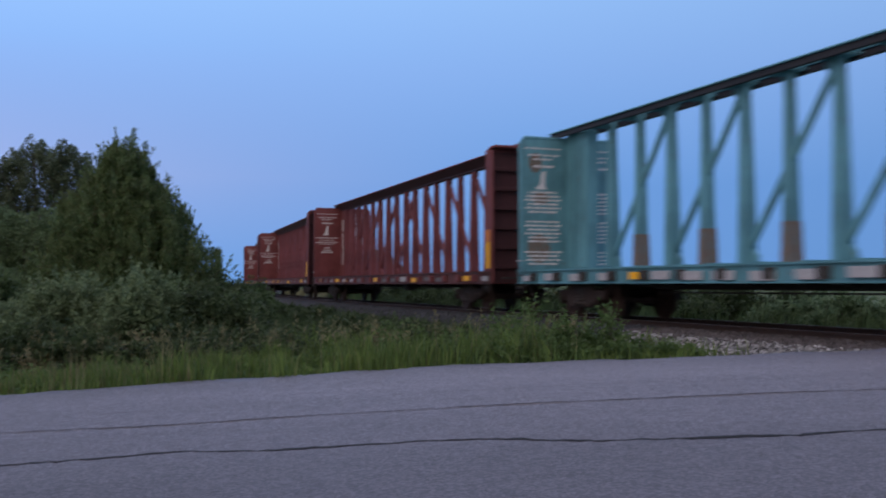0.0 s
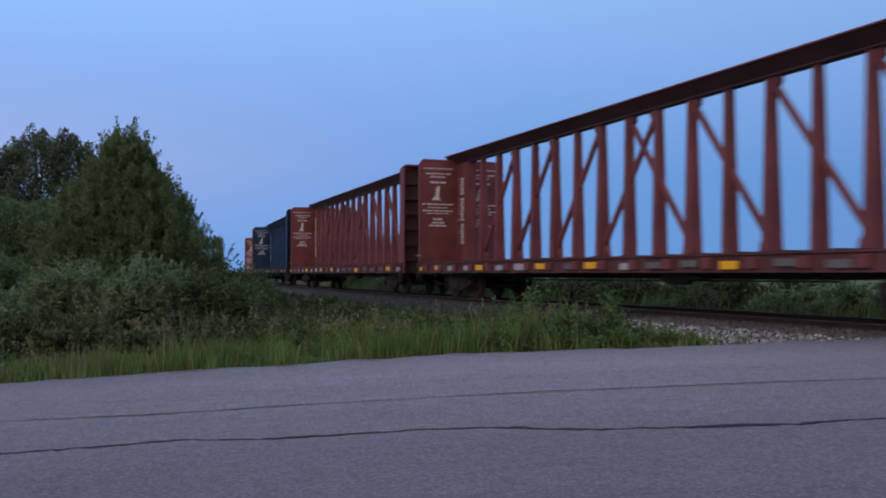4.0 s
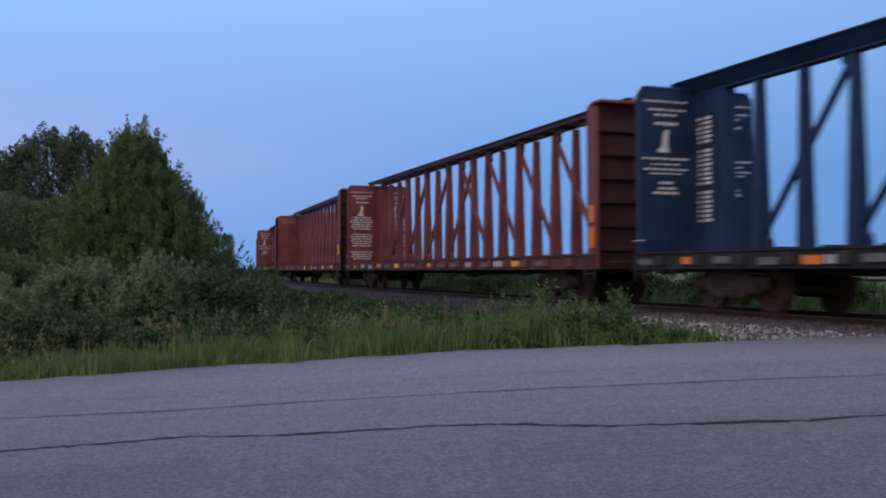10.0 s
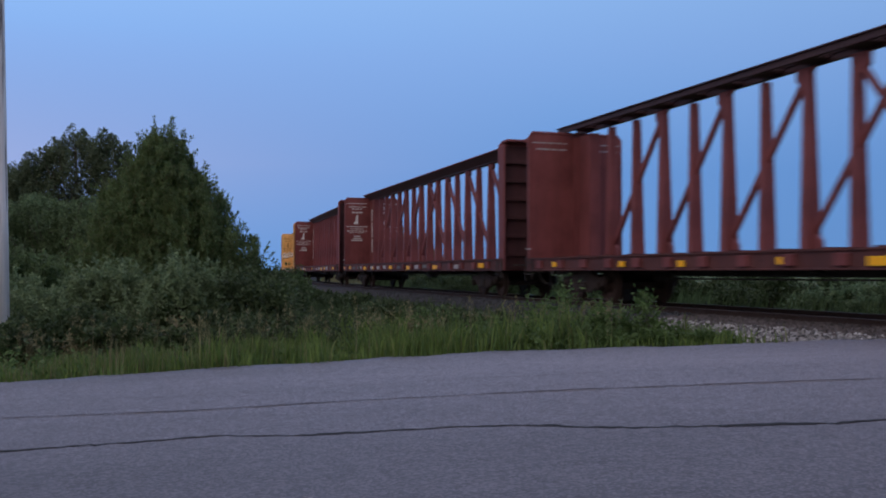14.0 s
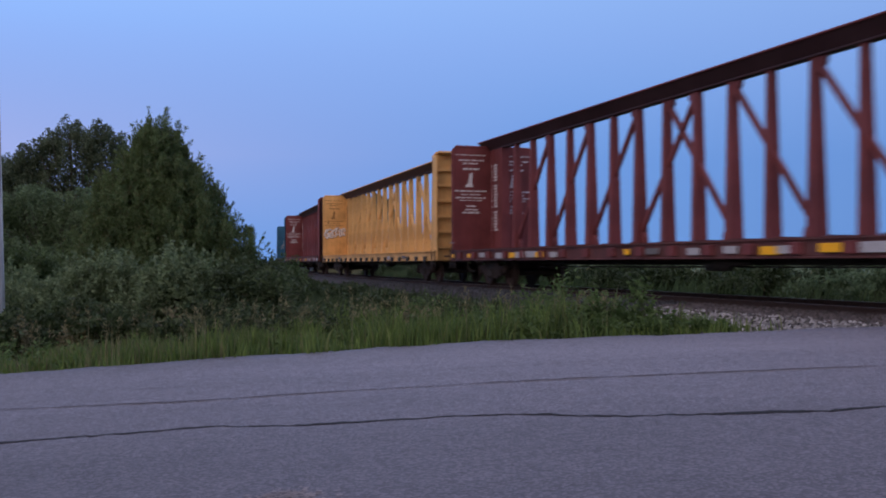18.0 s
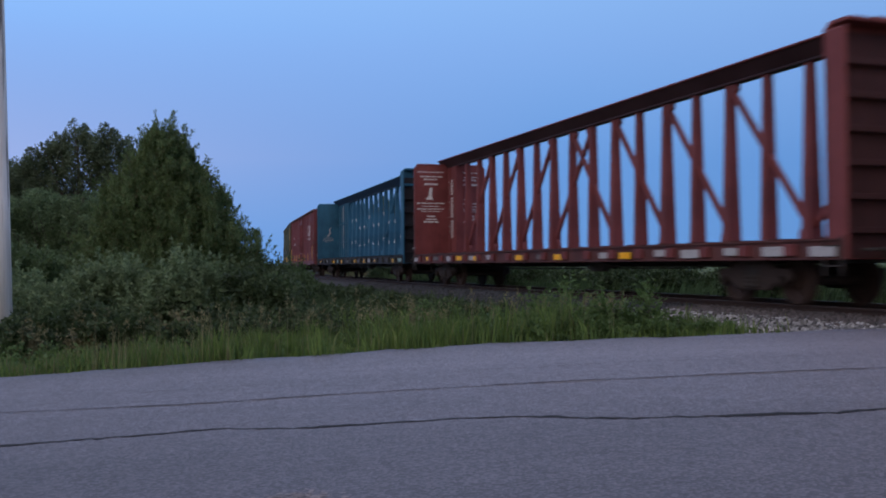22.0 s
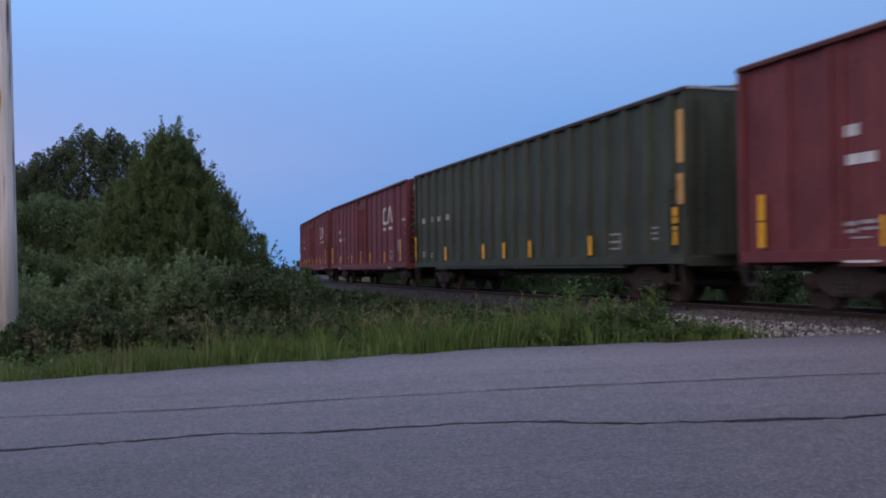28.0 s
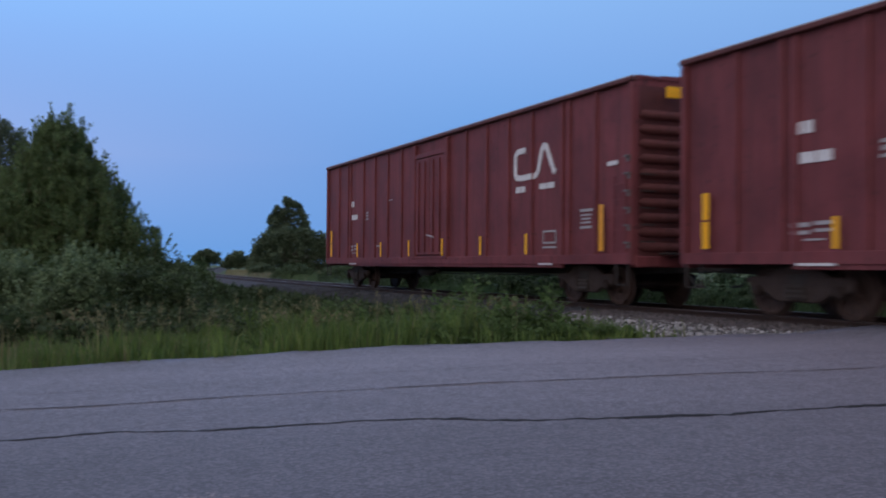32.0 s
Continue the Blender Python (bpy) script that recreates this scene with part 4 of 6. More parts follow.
    for a, b in spans:
        for s in (-1, 1):
            part("brace", mesh_of("brace%.2f%.2f%d" % (a, b, s), mat, bar((s * a, 0, hi), (s * b, 0, lo), 0.10, 0.13), 0.01), car, pose(shift, 0, 0))
            part("gusset", mesh_of("gusset%.2f%d" % (a, s), mat, prism([(s * (a - 0.16), hi + 0.1), (s * (a + 0.3), hi + 0.1), (s * (a + 0.3), hi - 0.12), (s * (a + 0.12), hi - 0.3)], -0.055, 0.055)), car, pose(shift, 0, 0))
            part("gusset", mesh_of("gusset_low%.2f%d" % (b, s), mat, prism([(s * (b + 0.16), lo - 0.24), (s * (b - 0.34), lo - 0.24), (s * (b - 0.3), lo), (s * (b - 0.1), lo + 0.2)], -0.055, 0.055)), car, pose(shift, 0, 0))
    if not long_panel:
        part("brace", mesh_of("end_brace", mat, bar((9.47, 0, lo), (10.9, 0, 2.75), 0.10, 0.13), 0.01), car)
    pe = 8.1 if long_panel else panel_end
    for s in (-1, 1):
        end = (INNER if s > 0 else INNER_B) - s * shift
        p = part("centre_panel", mesh_of("centre_panel%.1f%d" % (pe, s), mat, box(min(s * pe, s * end), max(s * pe, s * end), -0.1, 0.1, DECK_Z, zp), 0.008), car, pose(shift, 0, 0))
        for x in np.arange(pe, end, 0.75):
            part("stiffener", mesh_of("stiffener", mat, box(-0.03, 0.03, -0.15, 0.15, DECK_Z, zp)), p, pose(s * x, 0, 0))
        if long_panel:
            for z in (2.2, 3.35):
                part("stiffener", mesh_of("flat_stiffener%d" % s, mat, box(min(s * pe, s * end), max(s * pe, s * end), -0.17, 0.17, -0.025, 0.025)), p, pose(0, 0, z))
        if inside in ("yes", "none") and s < 0:
            x = -INNER_B + (1.64 - shift if long_panel else 0.38)
            items = [(x + 0.015 * ((k * 5) % 3), 4.06 - 0.1 * k, (0.46, 0.4, 0.48, 0.43)[k % 4], 0.062) for k in range(23) if k not in (6, 15)]
            part("lettering", mesh_of("upright_letters%.1f" % pe, marks, bars_on("y", -0.106, items)), p, None, "lettering running down the panel")
    # lading winches, reflectors and plates along the sills
    for s in (-1, 1):
        y = s * 1.53
        if winch:
            for k in range(18):
                w = part("winch", mesh_of("winch", M_BLACKMARK if mat in (P_TEAL, P_YEL, P_NAVY, P_BLUE) else mat, merged(box(-0.14, 0.14, -0.05, 0.03, -0.10, 0.11), turned([(0.055, -0.05), (0.055, 0.05)], 8, "x")), 0.01), car, pose(-10.73 + k * POST_STEP, y, 0.87 if mat is P_YEL else 0.98))
        for x, code in sill_marks:
            ww, hh, mt = MARK_KINDS[code]
            part("reflector" if code in "yYoO" else "plate", mesh_of("sill_plate%.2f%.2f%d" % (ww, hh, s), mt, box(-ww / 2, ww / 2, -0.012, 0.012, -hh / 2, hh / 2), 0.004), car, pose(x, s * 1.562, 0.965 + 0.02 * math.sin(7 * x)))
    for x, z0, z1, mt in strips:
        part("reflector", mesh_of("side_strip%.2f" % (z1 - z0), mt, box(-0.13, 0.13, -0.008, 0.008, -(z1 - z0) / 2, (z1 - z0) / 2), 0.003), car, pose(x, -1.53, (z0 + z1) / 2))
    ladder(car, HALF - 0.25, -1.55, 0.55, 1.2, M_IRON, 2)
    ladder(car, -HALF_B + 0.25, -1.55, 0.55, 1.2, M_IRON, 2)
    part("grab_iron", mesh_of("grab_iron", M_PLATE, bar((-HALF_B + 0.05, -1.56, 1.42), (-HALF_B + 0.42, -1.56, 1.42), 0.025, 0.025)), car)
    part("brake_wheel", mesh_of("brake_wheel", M_IRON, merged(turned([(0.28, 0), (0.25, 0.03), (0.28, 0.05)], 16, "x"), bar((0.02, -0.27, 0), (0.02, 0.27, 0), 0.03, 0.03), bar((0.02, 0, -0.27), (0.02, 0, 0.27), 0.03, 0.03))), car, pose(HALF + 0.03, 0.75, 2.2))
    part("end_platform", mesh_of("end_platform", M_IRON, box(HALF - 0.02, HALF + 0.32, -1.2, 1.2, 0.95, 1.0), 0.01), car)
    part("end_platform", mesh_of("end_platform_b", M_IRON, box(-HALF_B - 0.32, -HALF_B + 0.02, -1.2, 1.2, 0.95, 1.0), 0.01), car)
    for s in (-1, 1):
        coupler(car, HALF - 0.2 if s > 0 else -HALF_B - 0.1, s)
        truck(car, s * 9.1)
    return car


def prism_up(w0, w1, deep, z0, z1):
    """A pressed outside post: wide at its root, narrower at its face, on both sides."""
    p = [(-w0, 0), (-w1, -deep), (w1, -deep), (w0, 0), (w1, deep), (-w1, deep)]
    v = [(x, y, z) for z in (z0, z1) for x, y in p]
    return v, [tuple(range(6)), tuple(range(11, 5, -1))] + [(i, i + 6, (i + 1) % 6 + 6, (i + 1) % 6) for i in range(6)]


def box_car(mat, label, posts, half=9.85, top=4.60, door=True, ends="ribbed"):
    """A closed freight car with outside posts."""
    car = tagged(new("boxcar"), label, "railcar", "cars of the passing train")
    lo, w, eave = 0.80, 1.44, top - 0.10
    prof = [(-w, lo + 0.12), (-w, eave), (-w * 0.5, eave + 0.11), (0, eave + 0.14), (w * 0.5, eave + 0.11), (w, eave), (w, lo + 0.12)]
    n = len(prof)
    v = [(x, y, z) for x in (-half + 0.08, half - 0.08) for y, z in prof]
    f = [tuple(range(n)), tuple(range(2 * n - 1, n - 1, -1))] + [(i, i + n, (i + 1) % n + n, (i + 1) % n) for i in range(n)]
    body = part("body", mesh_of("box_body%.2f" % half, mat, (v, f)), car)
    for s in (-1, 1):
        part("side_sill", mesh_of("box_sill%.2f%d" % (half, s), mat, merged(box(-half, half, s * 1.47 - 0.05, s * 1.47 + 0.05, lo + 0.06, lo + 0.26), box(-7.2, 7.2, s * 1.45 - 0.04, s * 1.45 + 0.04, lo - 0.02, lo + 0.07)), 0.008), car)
        part("eave", mesh_of("eave%.2f%d" % (half, s), M_IRON if mat is P_GREEN else P_DARKRED, box(-half - 0.02, half + 0.02, s * 1.48 - 0.07, s * 1.48 + 0.06, eave - 0.06, eave + 0.03), 0.015), car)
        for x in posts:
            if ends == "smooth":
                part("post", mesh_of("box_post_wide", mat, prism_up(0.17, 0.09, 0.085, lo + 0.2, eave - 0.05)), car, pose(x, s * 1.45, 0))
            else:
                part("post", mesh_of("box_post", mat, box(-0.06, 0.06, -0.08, 0.08, lo + 0.2, eave - 0.05), 0.015), car, pose(x, s * 1.415, 0))
        for x in (-half + 0.07, half - 0.07):
            part("corner_post", mesh_of("corner_post", mat, box(-0.07, 0.07, -0.09, 0.09, lo + 0.08, eave), 0.02), car, pose(x, s * 1.44, 0))
    for x in np.arange(-half + 0.4, half, 1.2):
        part("roof_rib", mesh_of("roof_rib", M_GALV if mat is P_GREEN else mat, box(-0.05, 0.05, -1.35, 1.35, eave + 0.02, eave + 0.08)), car, pose(float(x), 0, 0))
    for s in (-1, 1):
        part("roof_edge", mesh_of("roof_edge%.2f" % half, M_GALV, box(-half, half, -0.05, 0.05, eave + 0.03, eave + 0.055)), car, pose(0, s * 1.475, 0), "bare galvanised roof edge")
        if ends == "ribbed":
            part("end_sheet", mesh_of("end_sheet", P_DARKRED, box(-0.006, 0.006, -1.36, 1.36, 1.0, eave - 0.12)), car, pose(s * (half - 0.076), 0, 0), "darker red end sheet")
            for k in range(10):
                part("end_rib", mesh_of("end_rib", P_DARKRED, turned([(0.02, -1.34), (0.10, -1.2), (0.10, 1.2), (0.02, 1.34)], 8, "y"), 0, True), car, pose(s * (half - 0.08), 0, 1.2 + k * 0.29))
        else:
            for k in range(4):
                part("end_post", mesh_of("end_post", mat, box(-0.05, 0.05, -0.06, 0.06, 0.95, eave - 0.2), 0.015), car, pose(s * (half - 0.06), -1.05 + 0.7 * k, 0))
        part("end_sill", mesh_of("end_sill", mat, box(-0.12, 0.12, -1.45, 1.45, 0.8, 1.02), 0.02), car, pose(s * (half - 0.06), 0, 0))
        part("end_platform", mesh_of("box_platform", M_IRON, box(-0.15, 0.15, -0.9, 0.9, 1.05, 1.09), 0.01), car, pose(s * (half + 0.16), 0, 0))
        coupler(car, s * (half - 0.02), s)
        truck(car, s * (half - 2.35))
        if s > 0 or not door:
            ladder(car, s * (half - 0.35), -1.55, 1.1, 2.6, mat, 5)
        part("step", mesh_of("stirrup_step", M_IRON, merged(bar((-0.2, 0, 0.9), (-0.2, 0, 0.45), 0.03, 0.03), bar((0.2, 0, 0.9), (0.2, 0, 0.45), 0.03, 0.03), bar((-0.2, 0, 0.45), (0.2, 0, 0.45), 0.05, 0.02))), car, pose(s * (half - 0.35), -1.5, 0))
        for k in range(5):
            part("end_rung", mesh_of("end_rung", M_IRON, bar((0, -1.38, 0), (0, -1.02, 0), 0.025, 0.025)), car, pose(s * (half + 0.08), 0, 1.3 + 0.33 * k))
    part("brake_wheel", mesh_of("brake_wheel", M_IRON, merged(turned([(0.28, 0), (0.25, 0.03), (0.28, 0.05)], 16, "x"), bar((0.02, -0.27, 0), (0.02, 0.27, 0), 0.03, 0.03), bar((0.02, 0, -0.27), (0.02, 0, 0.27), 0.03, 0.03))), car, pose(half + 0.14, 0.7, 2.3))
    part("centre_sill", mesh_of("box_centre_sill", M_IRON, prism([(-half - 0.2, 0.7), (-6.2, 0.62), (6.2, 0.62), (half + 0.2, 0.7), (half + 0.2, 0.95), (-half - 0.2, 0.95)], -0.3, 0.3), 0.02), car)
    part("brake_cylinder", mesh_of("brake_cylinder", M_IRON, turned([(0.1, -0.45), (0.16, -0.4), (0.16, 0.3), (0.06, 0.34), (0.05, 0.9)], 14, "x"), 0, True), car, pose(-1.6, -0.85, 0.66))
    part("brake_rod", mesh_of("box_brake_rod", M_IRON, bar((-5.5, -0.6, 0.58), (5.8, -0.6, 0.6), 0.035, 0.035)), car)
    if door:
        for s in (-1, 1):
            y = s * 1.47
            d = part("door", mesh_of("door%d" % s, mat, merged(box(-1.02, -0.02, y - 0.05, y + 0.05, 1.12, 3.95), box(0.02, 1.02, y - 0.05, y + 0.05, 1.12, 3.95)), 0.015), car, None, "closed sliding plug door in two leaves")
            part("door_post", mesh_of("door_post", mat, box(-0.1, 0.1, -0.1, 0.1, 1.0, 4.4), 0.02), car, pose(-1.15, s * 1.45, 0))
            part("door_post", mesh_of("door_post", mat, box(-0.1, 0.1, -0.1, 0.1, 1.0, 4.4), 0.02), car, pose(1.15, s * 1.45, 0))
            part("door_track", mesh_of("door_track", mat, box(-1.15, 1.15, -0.07, 0.09, 3.97, 4.1), 0.015), car, pose(0, s * 1.46, 0))
            part("door_track", mesh_of("door_track_low", mat, box(-1.15, 1.15, -0.07, 0.09, 1.0, 1.08), 0.015), car, pose(0, s * 1.46, 0))
            for x in (-0.75, -0.3, 0.3, 0.75):
                part("lock_rod", mesh_of("lock_rod", mat, bar((0, 0, 1.2), (0, 0, 3.85), 0.04, 0.04)), d, pose(x, s * 1.545, 0))
            part("door_handle", mesh_of("door_handle", M_PLATE, bar((-0.3, 0, 1.7), (0.22, 0, 1.62), 0.03, 0.03)), d, pose(0.2, s * 1.57, 0))
    return car


def marks_on(car, y, mat, items):
    """Painted lines and blocks (along, up, width, height) on the car's near side."""
    for a, z, w, h in items:
        part("lettering", mesh_of("mark%.2f%.2f" % (w, h), mat, box(-w / 2, w / 2, -0.004, 0.004, -h / 2, h / 2)), car, pose(a, y, z))


def reflectors(car, xs, z, h, w=0.1, mat=M_YELLOW):
    for x in xs:
        part("reflector", mesh_of("box_reflector%.2f%.2f" % (h, w), mat, box(-w / 2, w / 2, -0.008, 0.008, -h / 2, h / 2), 0.003), car, pose(x, -1.545, z), "reflective strip")


POSTS = [s * x for s in (-1, 1) for x in (2.3, 3.5, 4.68, 5.82, 7.17, 7.45, 8.48)]


def stroke(points, width, y0, y1):
    """A painted line of even width through points (x, z), mitred at its bends, y0 to y1 deep."""
    p = [Vector(q) for q in points]
    left, right = [], []
    for k, q in enumerate(p):
        d0 = (q - p[k - 1]).normalized() if k else (p[1] - q).normalized()
        d1 = (p[k + 1] - q).normalized() if k < len(p) - 1 else d0
        n = (Vector((-d0.y, d0.x)) + Vector((-d1.y, d1.x))).normalized()
        m = width / 2 / max(0.5, n.dot(Vector((-d0.y, d0.x))))
        left.append(q + n * m)
        right.append(q - n * m)
    k = len(p)
    v = [(q.x, y, q.y) for y in (y0, y1) for q in left + right]
    f = []
    for i in range(k - 1):
        f += [(i, i + 1, k + i + 1, k + i), (2 * k + i, 3 * k + i, 3 * k + i + 1, 2 * k + i + 1), (i, 2 * k + i, 2 * k + i + 1, i + 1), (k + i, k + i + 1, 3 * k + i + 1, 3 * k + i)]
    f += [(0, k, 3 * k, 2 * k), (k - 1, 3 * k - 1, 4 * k - 1, 2 * k - 1)]
    return v, f


BENT_STROKE = [(5.52, 3.55), (5.14, 3.54), (5.03, 3.44), (5.02, 3.02), (5.1, 2.92), (5.3, 2.9), (5.98, 2.91), (6.1, 2.99), (6.27, 3.48), (6.36, 3.57), (6.46, 3.54), (6.8, 2.97), (6.88, 2.92)]


def red_box_car(label, low=(-6.2, -3.9, -1.5, 0.96, 3.33, 5.71)):
    car = box_car(P_RED, label, POSTS)
    y = -1.452
    # emblem and reporting marks as plain painted shapes
    part("emblem", mesh_of("bent_stroke_emblem", M_WHITE, stroke(BENT_STROKE, 0.135, y - 0.008, y + 0.008)), car, None, "large white painted emblem of one bent stroke")
    part("emblem", mesh_of("stroke_on_post", M_WHITE, merged(box(5.756, 5.884, -1.502, -1.493, 2.838, 2.972), box(5.752, 5.758, -1.494, -1.46, 2.836, 2.97))), car, None, "white painted stroke crossing a post")
    marks_on(car, y, M_WHITE, [(5.16, 2.63, 0.22, 0.14), (5.4, 2.63, 0.2, 0.14), (6.32, 2.64, 0.3, 0.13), (6.66, 2.64, 0.32, 0.13), (-7.1, 2.97, 0.16, 0.19), (-6.9, 2.97, 0.16, 0.19), (-6.93, 2.5, 0.3, 0.17), (-6.6, 2.5, 0.3, 0.17), (0.5, 1.78, 0.45, 0.04)])
    marks_on(car, y, M_DIM, [(-5.46, 2.6, 0.24, 0.05), (-5.46, 2.5, 0.2, 0.07), (-5.46, 2.39, 0.24, 0.05), (-7.08, 1.47, 0.38, 0.07), (-7.08, 1.35, 0.38, 0.06), (-6.62, 1.49, 0.34, 0.06), (-6.62, 1.38, 0.34, 0.05), (-6.8, 1.24, 0.4, 0.03), (-4.34, 1.45, 0.4, 0.05), (-3.3, 2.9, 0.4, 0.03)])
    marks_on(car, y, M_DIM, [(6.62, 1.6, 0.56, 0.04), (6.62, 1.34, 0.56, 0.045), (6.36, 1.46, 0.03, 0.25), (6.88, 1.46, 0.03, 0.25), (6.62, 1.24, 0.6, 0.04), (8.14, 2.0, 0.5, 0.06), (8.12, 1.9, 0.4, 0.04), (8.12, 1.82, 0.36, 0.04), (8.12, 1.74, 0.38, 0.04), (8.12, 1.64, 0.44, 0.05)])
    marks_on(car, -1.545, M_WHITE, [(-6.68, 0.86, 0.75, 0.04), (6.6, 0.86, 0.6, 0.04)])
    marks_on(car, -1.46, M_WHITE, [(9.1, 2.9, 0.36, 0.09)])
    reflectors(car, low, 1.33, 0.48, 0.1)
    reflectors(car, (8.82,), 1.6, 0.95, 0.15, M_AMBER)
    for z in (1.36, 1.86):
        reflectors(car, (-9.14,), z, 0.47, 0.16)
    for z in (1.28, 1.62, 1.96, 2.3, 2.64, 2.98):
        part("grab_iron", mesh_of("corner_grab", M_DULL, merged(bar((-0.07, -0.03, 0), (0.08, -0.03, 0), 0.035, 0.035), bar((-0.07, -0.03, 0), (-0.07, 0.03, 0), 0.03, 0.03), bar((0.07, -0.03, 0), (0.07, 0.03, 0), 0.03, 0.03), box(-0.03, 0.09, 0.0, 0.012, -0.11, -0.01))), car, pose(9.72, -1.55, z), "pale worn grab iron on its foot plate")
    part("route_board", mesh_of("route_board", M_YELLOW, box(-0.01, 0.01, -0.2, 0.2, -0.11, 0.11), 0.004), car, pose(10.0, -0.62, 4.25), "small yellow board on the car end")
    return car


def green_car():
    posts = [-9.26 + 0.973 * k for k in range(20)]
    car = box_car(P_GREEN, "dark olive green ribbed freight car with yellow reflectors", posts, 9.85, 4.60, False, "smooth")
    reflectors(car, (-5.86, -1.97, -0.16, 1.83, 5.6), 1.34, 0.48, 0.16)
    for z in (1.36, 1.84):
        reflectors(car, (-9.66,), z, 0.46, 0.18)
    part("marker_strip", mesh_of("corner_strip", P_YEL, box(-0.1, 0.1, -0.01, 0.01, -0.55, 0.55), 0.004), car, pose(9.74, -1.55, 3.52), "faded ochre corner strip")
    part("marker_strip", mesh_of("corner_strip_low", P_YEL, box(-0.1, 0.1, -0.01, 0.01, -0.32, 0.32), 0.004), car, pose(9.72, -1.55, 2.42), "faded ochre corner strip")
    reflectors(car, (9.5,), 1.88, 0.34, 0.16)
    reflectors(car, (9.5,), 1.45, 0.4, 0.12)
    y = -1.452
    marks_on(car, y, M_PLATE, [(-8.9, 2.67, 0.26, 0.2), (-8.6, 2.67, 0.26, 0.2), (-7.66, 2.68, 0.3, 0.2), (-6.9, 2.66, 0.34, 0.17), (-5.88, 2.67, 0.34, 0.2)])
    marks_on(car, y, M_DIM, [(-8.7, 1.42, 0.55, 0.07), (-8.7, 1.3, 0.55, 0.06), (-7.7, 1.36, 0.42, 0.06), (-7.7, 1.26, 0.42, 0.05)])
    marks_on(car, y, M_DIM, [(6.67, 1.58, 0.6, 0.04), (6.67, 1.24, 0.6, 0.04), (6.67, 1.4, 0.5, 0.05), (6.38, 1.41, 0.04, 0.34), (6.96, 1.41, 0.04, 0.34), (8.44, 1.66, 0.4, 0.04), (8.44, 1.54, 0.4, 0.04), (8.44, 1.42, 0.4, 0.04), (8.6, 0.99, 0.6, 0.1)])
    part("end_board", mesh_of("end_board", M_PLATE, box(-0.02, 0.02, -0.2, 0.2, -0.13, 0.13), 0.006), car, pose(-10.0, -1.3, 4.1), "small white board on the car end")
    part("roof_hatch", mesh_of("roof_hatch", M_PLATE, box(-0.25, 0.25, -0.3, 0.3, 0, 0.12), 0.02), car, pose(9.2, 0.3, 4.64))
    return car


def graffiti(car):
    """Scrawled silver loops over a dark sprayed ground, too rough to read."""
    rng = np.random.default_rng(21)
    x = -(INNER_B - 0.006)
    dark, pale = [], []
    for k in range(7):
        y, z = -1.28 + 0.17 * k, 2.46 + 0.07 * math.sin(k * 2.1) + 0.02 * k
        turns = np.linspace(rng.uniform(0, 2), rng.uniform(5.2, 7.5), 11)
        loop = [(y + 0.13 * math.cos(a) * (1 + 0.3 * rng.normal()), z + 0.2 * math.sin(a) * (1 + 0.3 * rng.normal())) for a in turns]
        dark.append(tube([(x, a + 0.02, b - 0.035) for a, b in loop], 0.05, 5))
        pale.append(tube([(x + 0.04, a, b) for a, b in loop], 0.042, 5))
    flat = Matrix.Translation((x, 0, 0)) @ Matrix.Diagonal((0.12, 1, 1, 1)) @ Matrix.Translation((-x, 0, 0))
    g = part("graffiti", mesh_of("graffiti", M_GRAFF, merged(*pale)), car, flat, "silver spray-painted scrawl")
    part("outline", mesh_of("graffiti_outline", M_BLACKMARK, merged(*dark)), g, None, "dark sprayed outline")
    part("drip", mesh_of("graffiti_drip", M_BLACKMARK, box(x - 0.02, x + 0.02, -1.2, -1.16, 3.05, 3.3)), g)


CARS = []


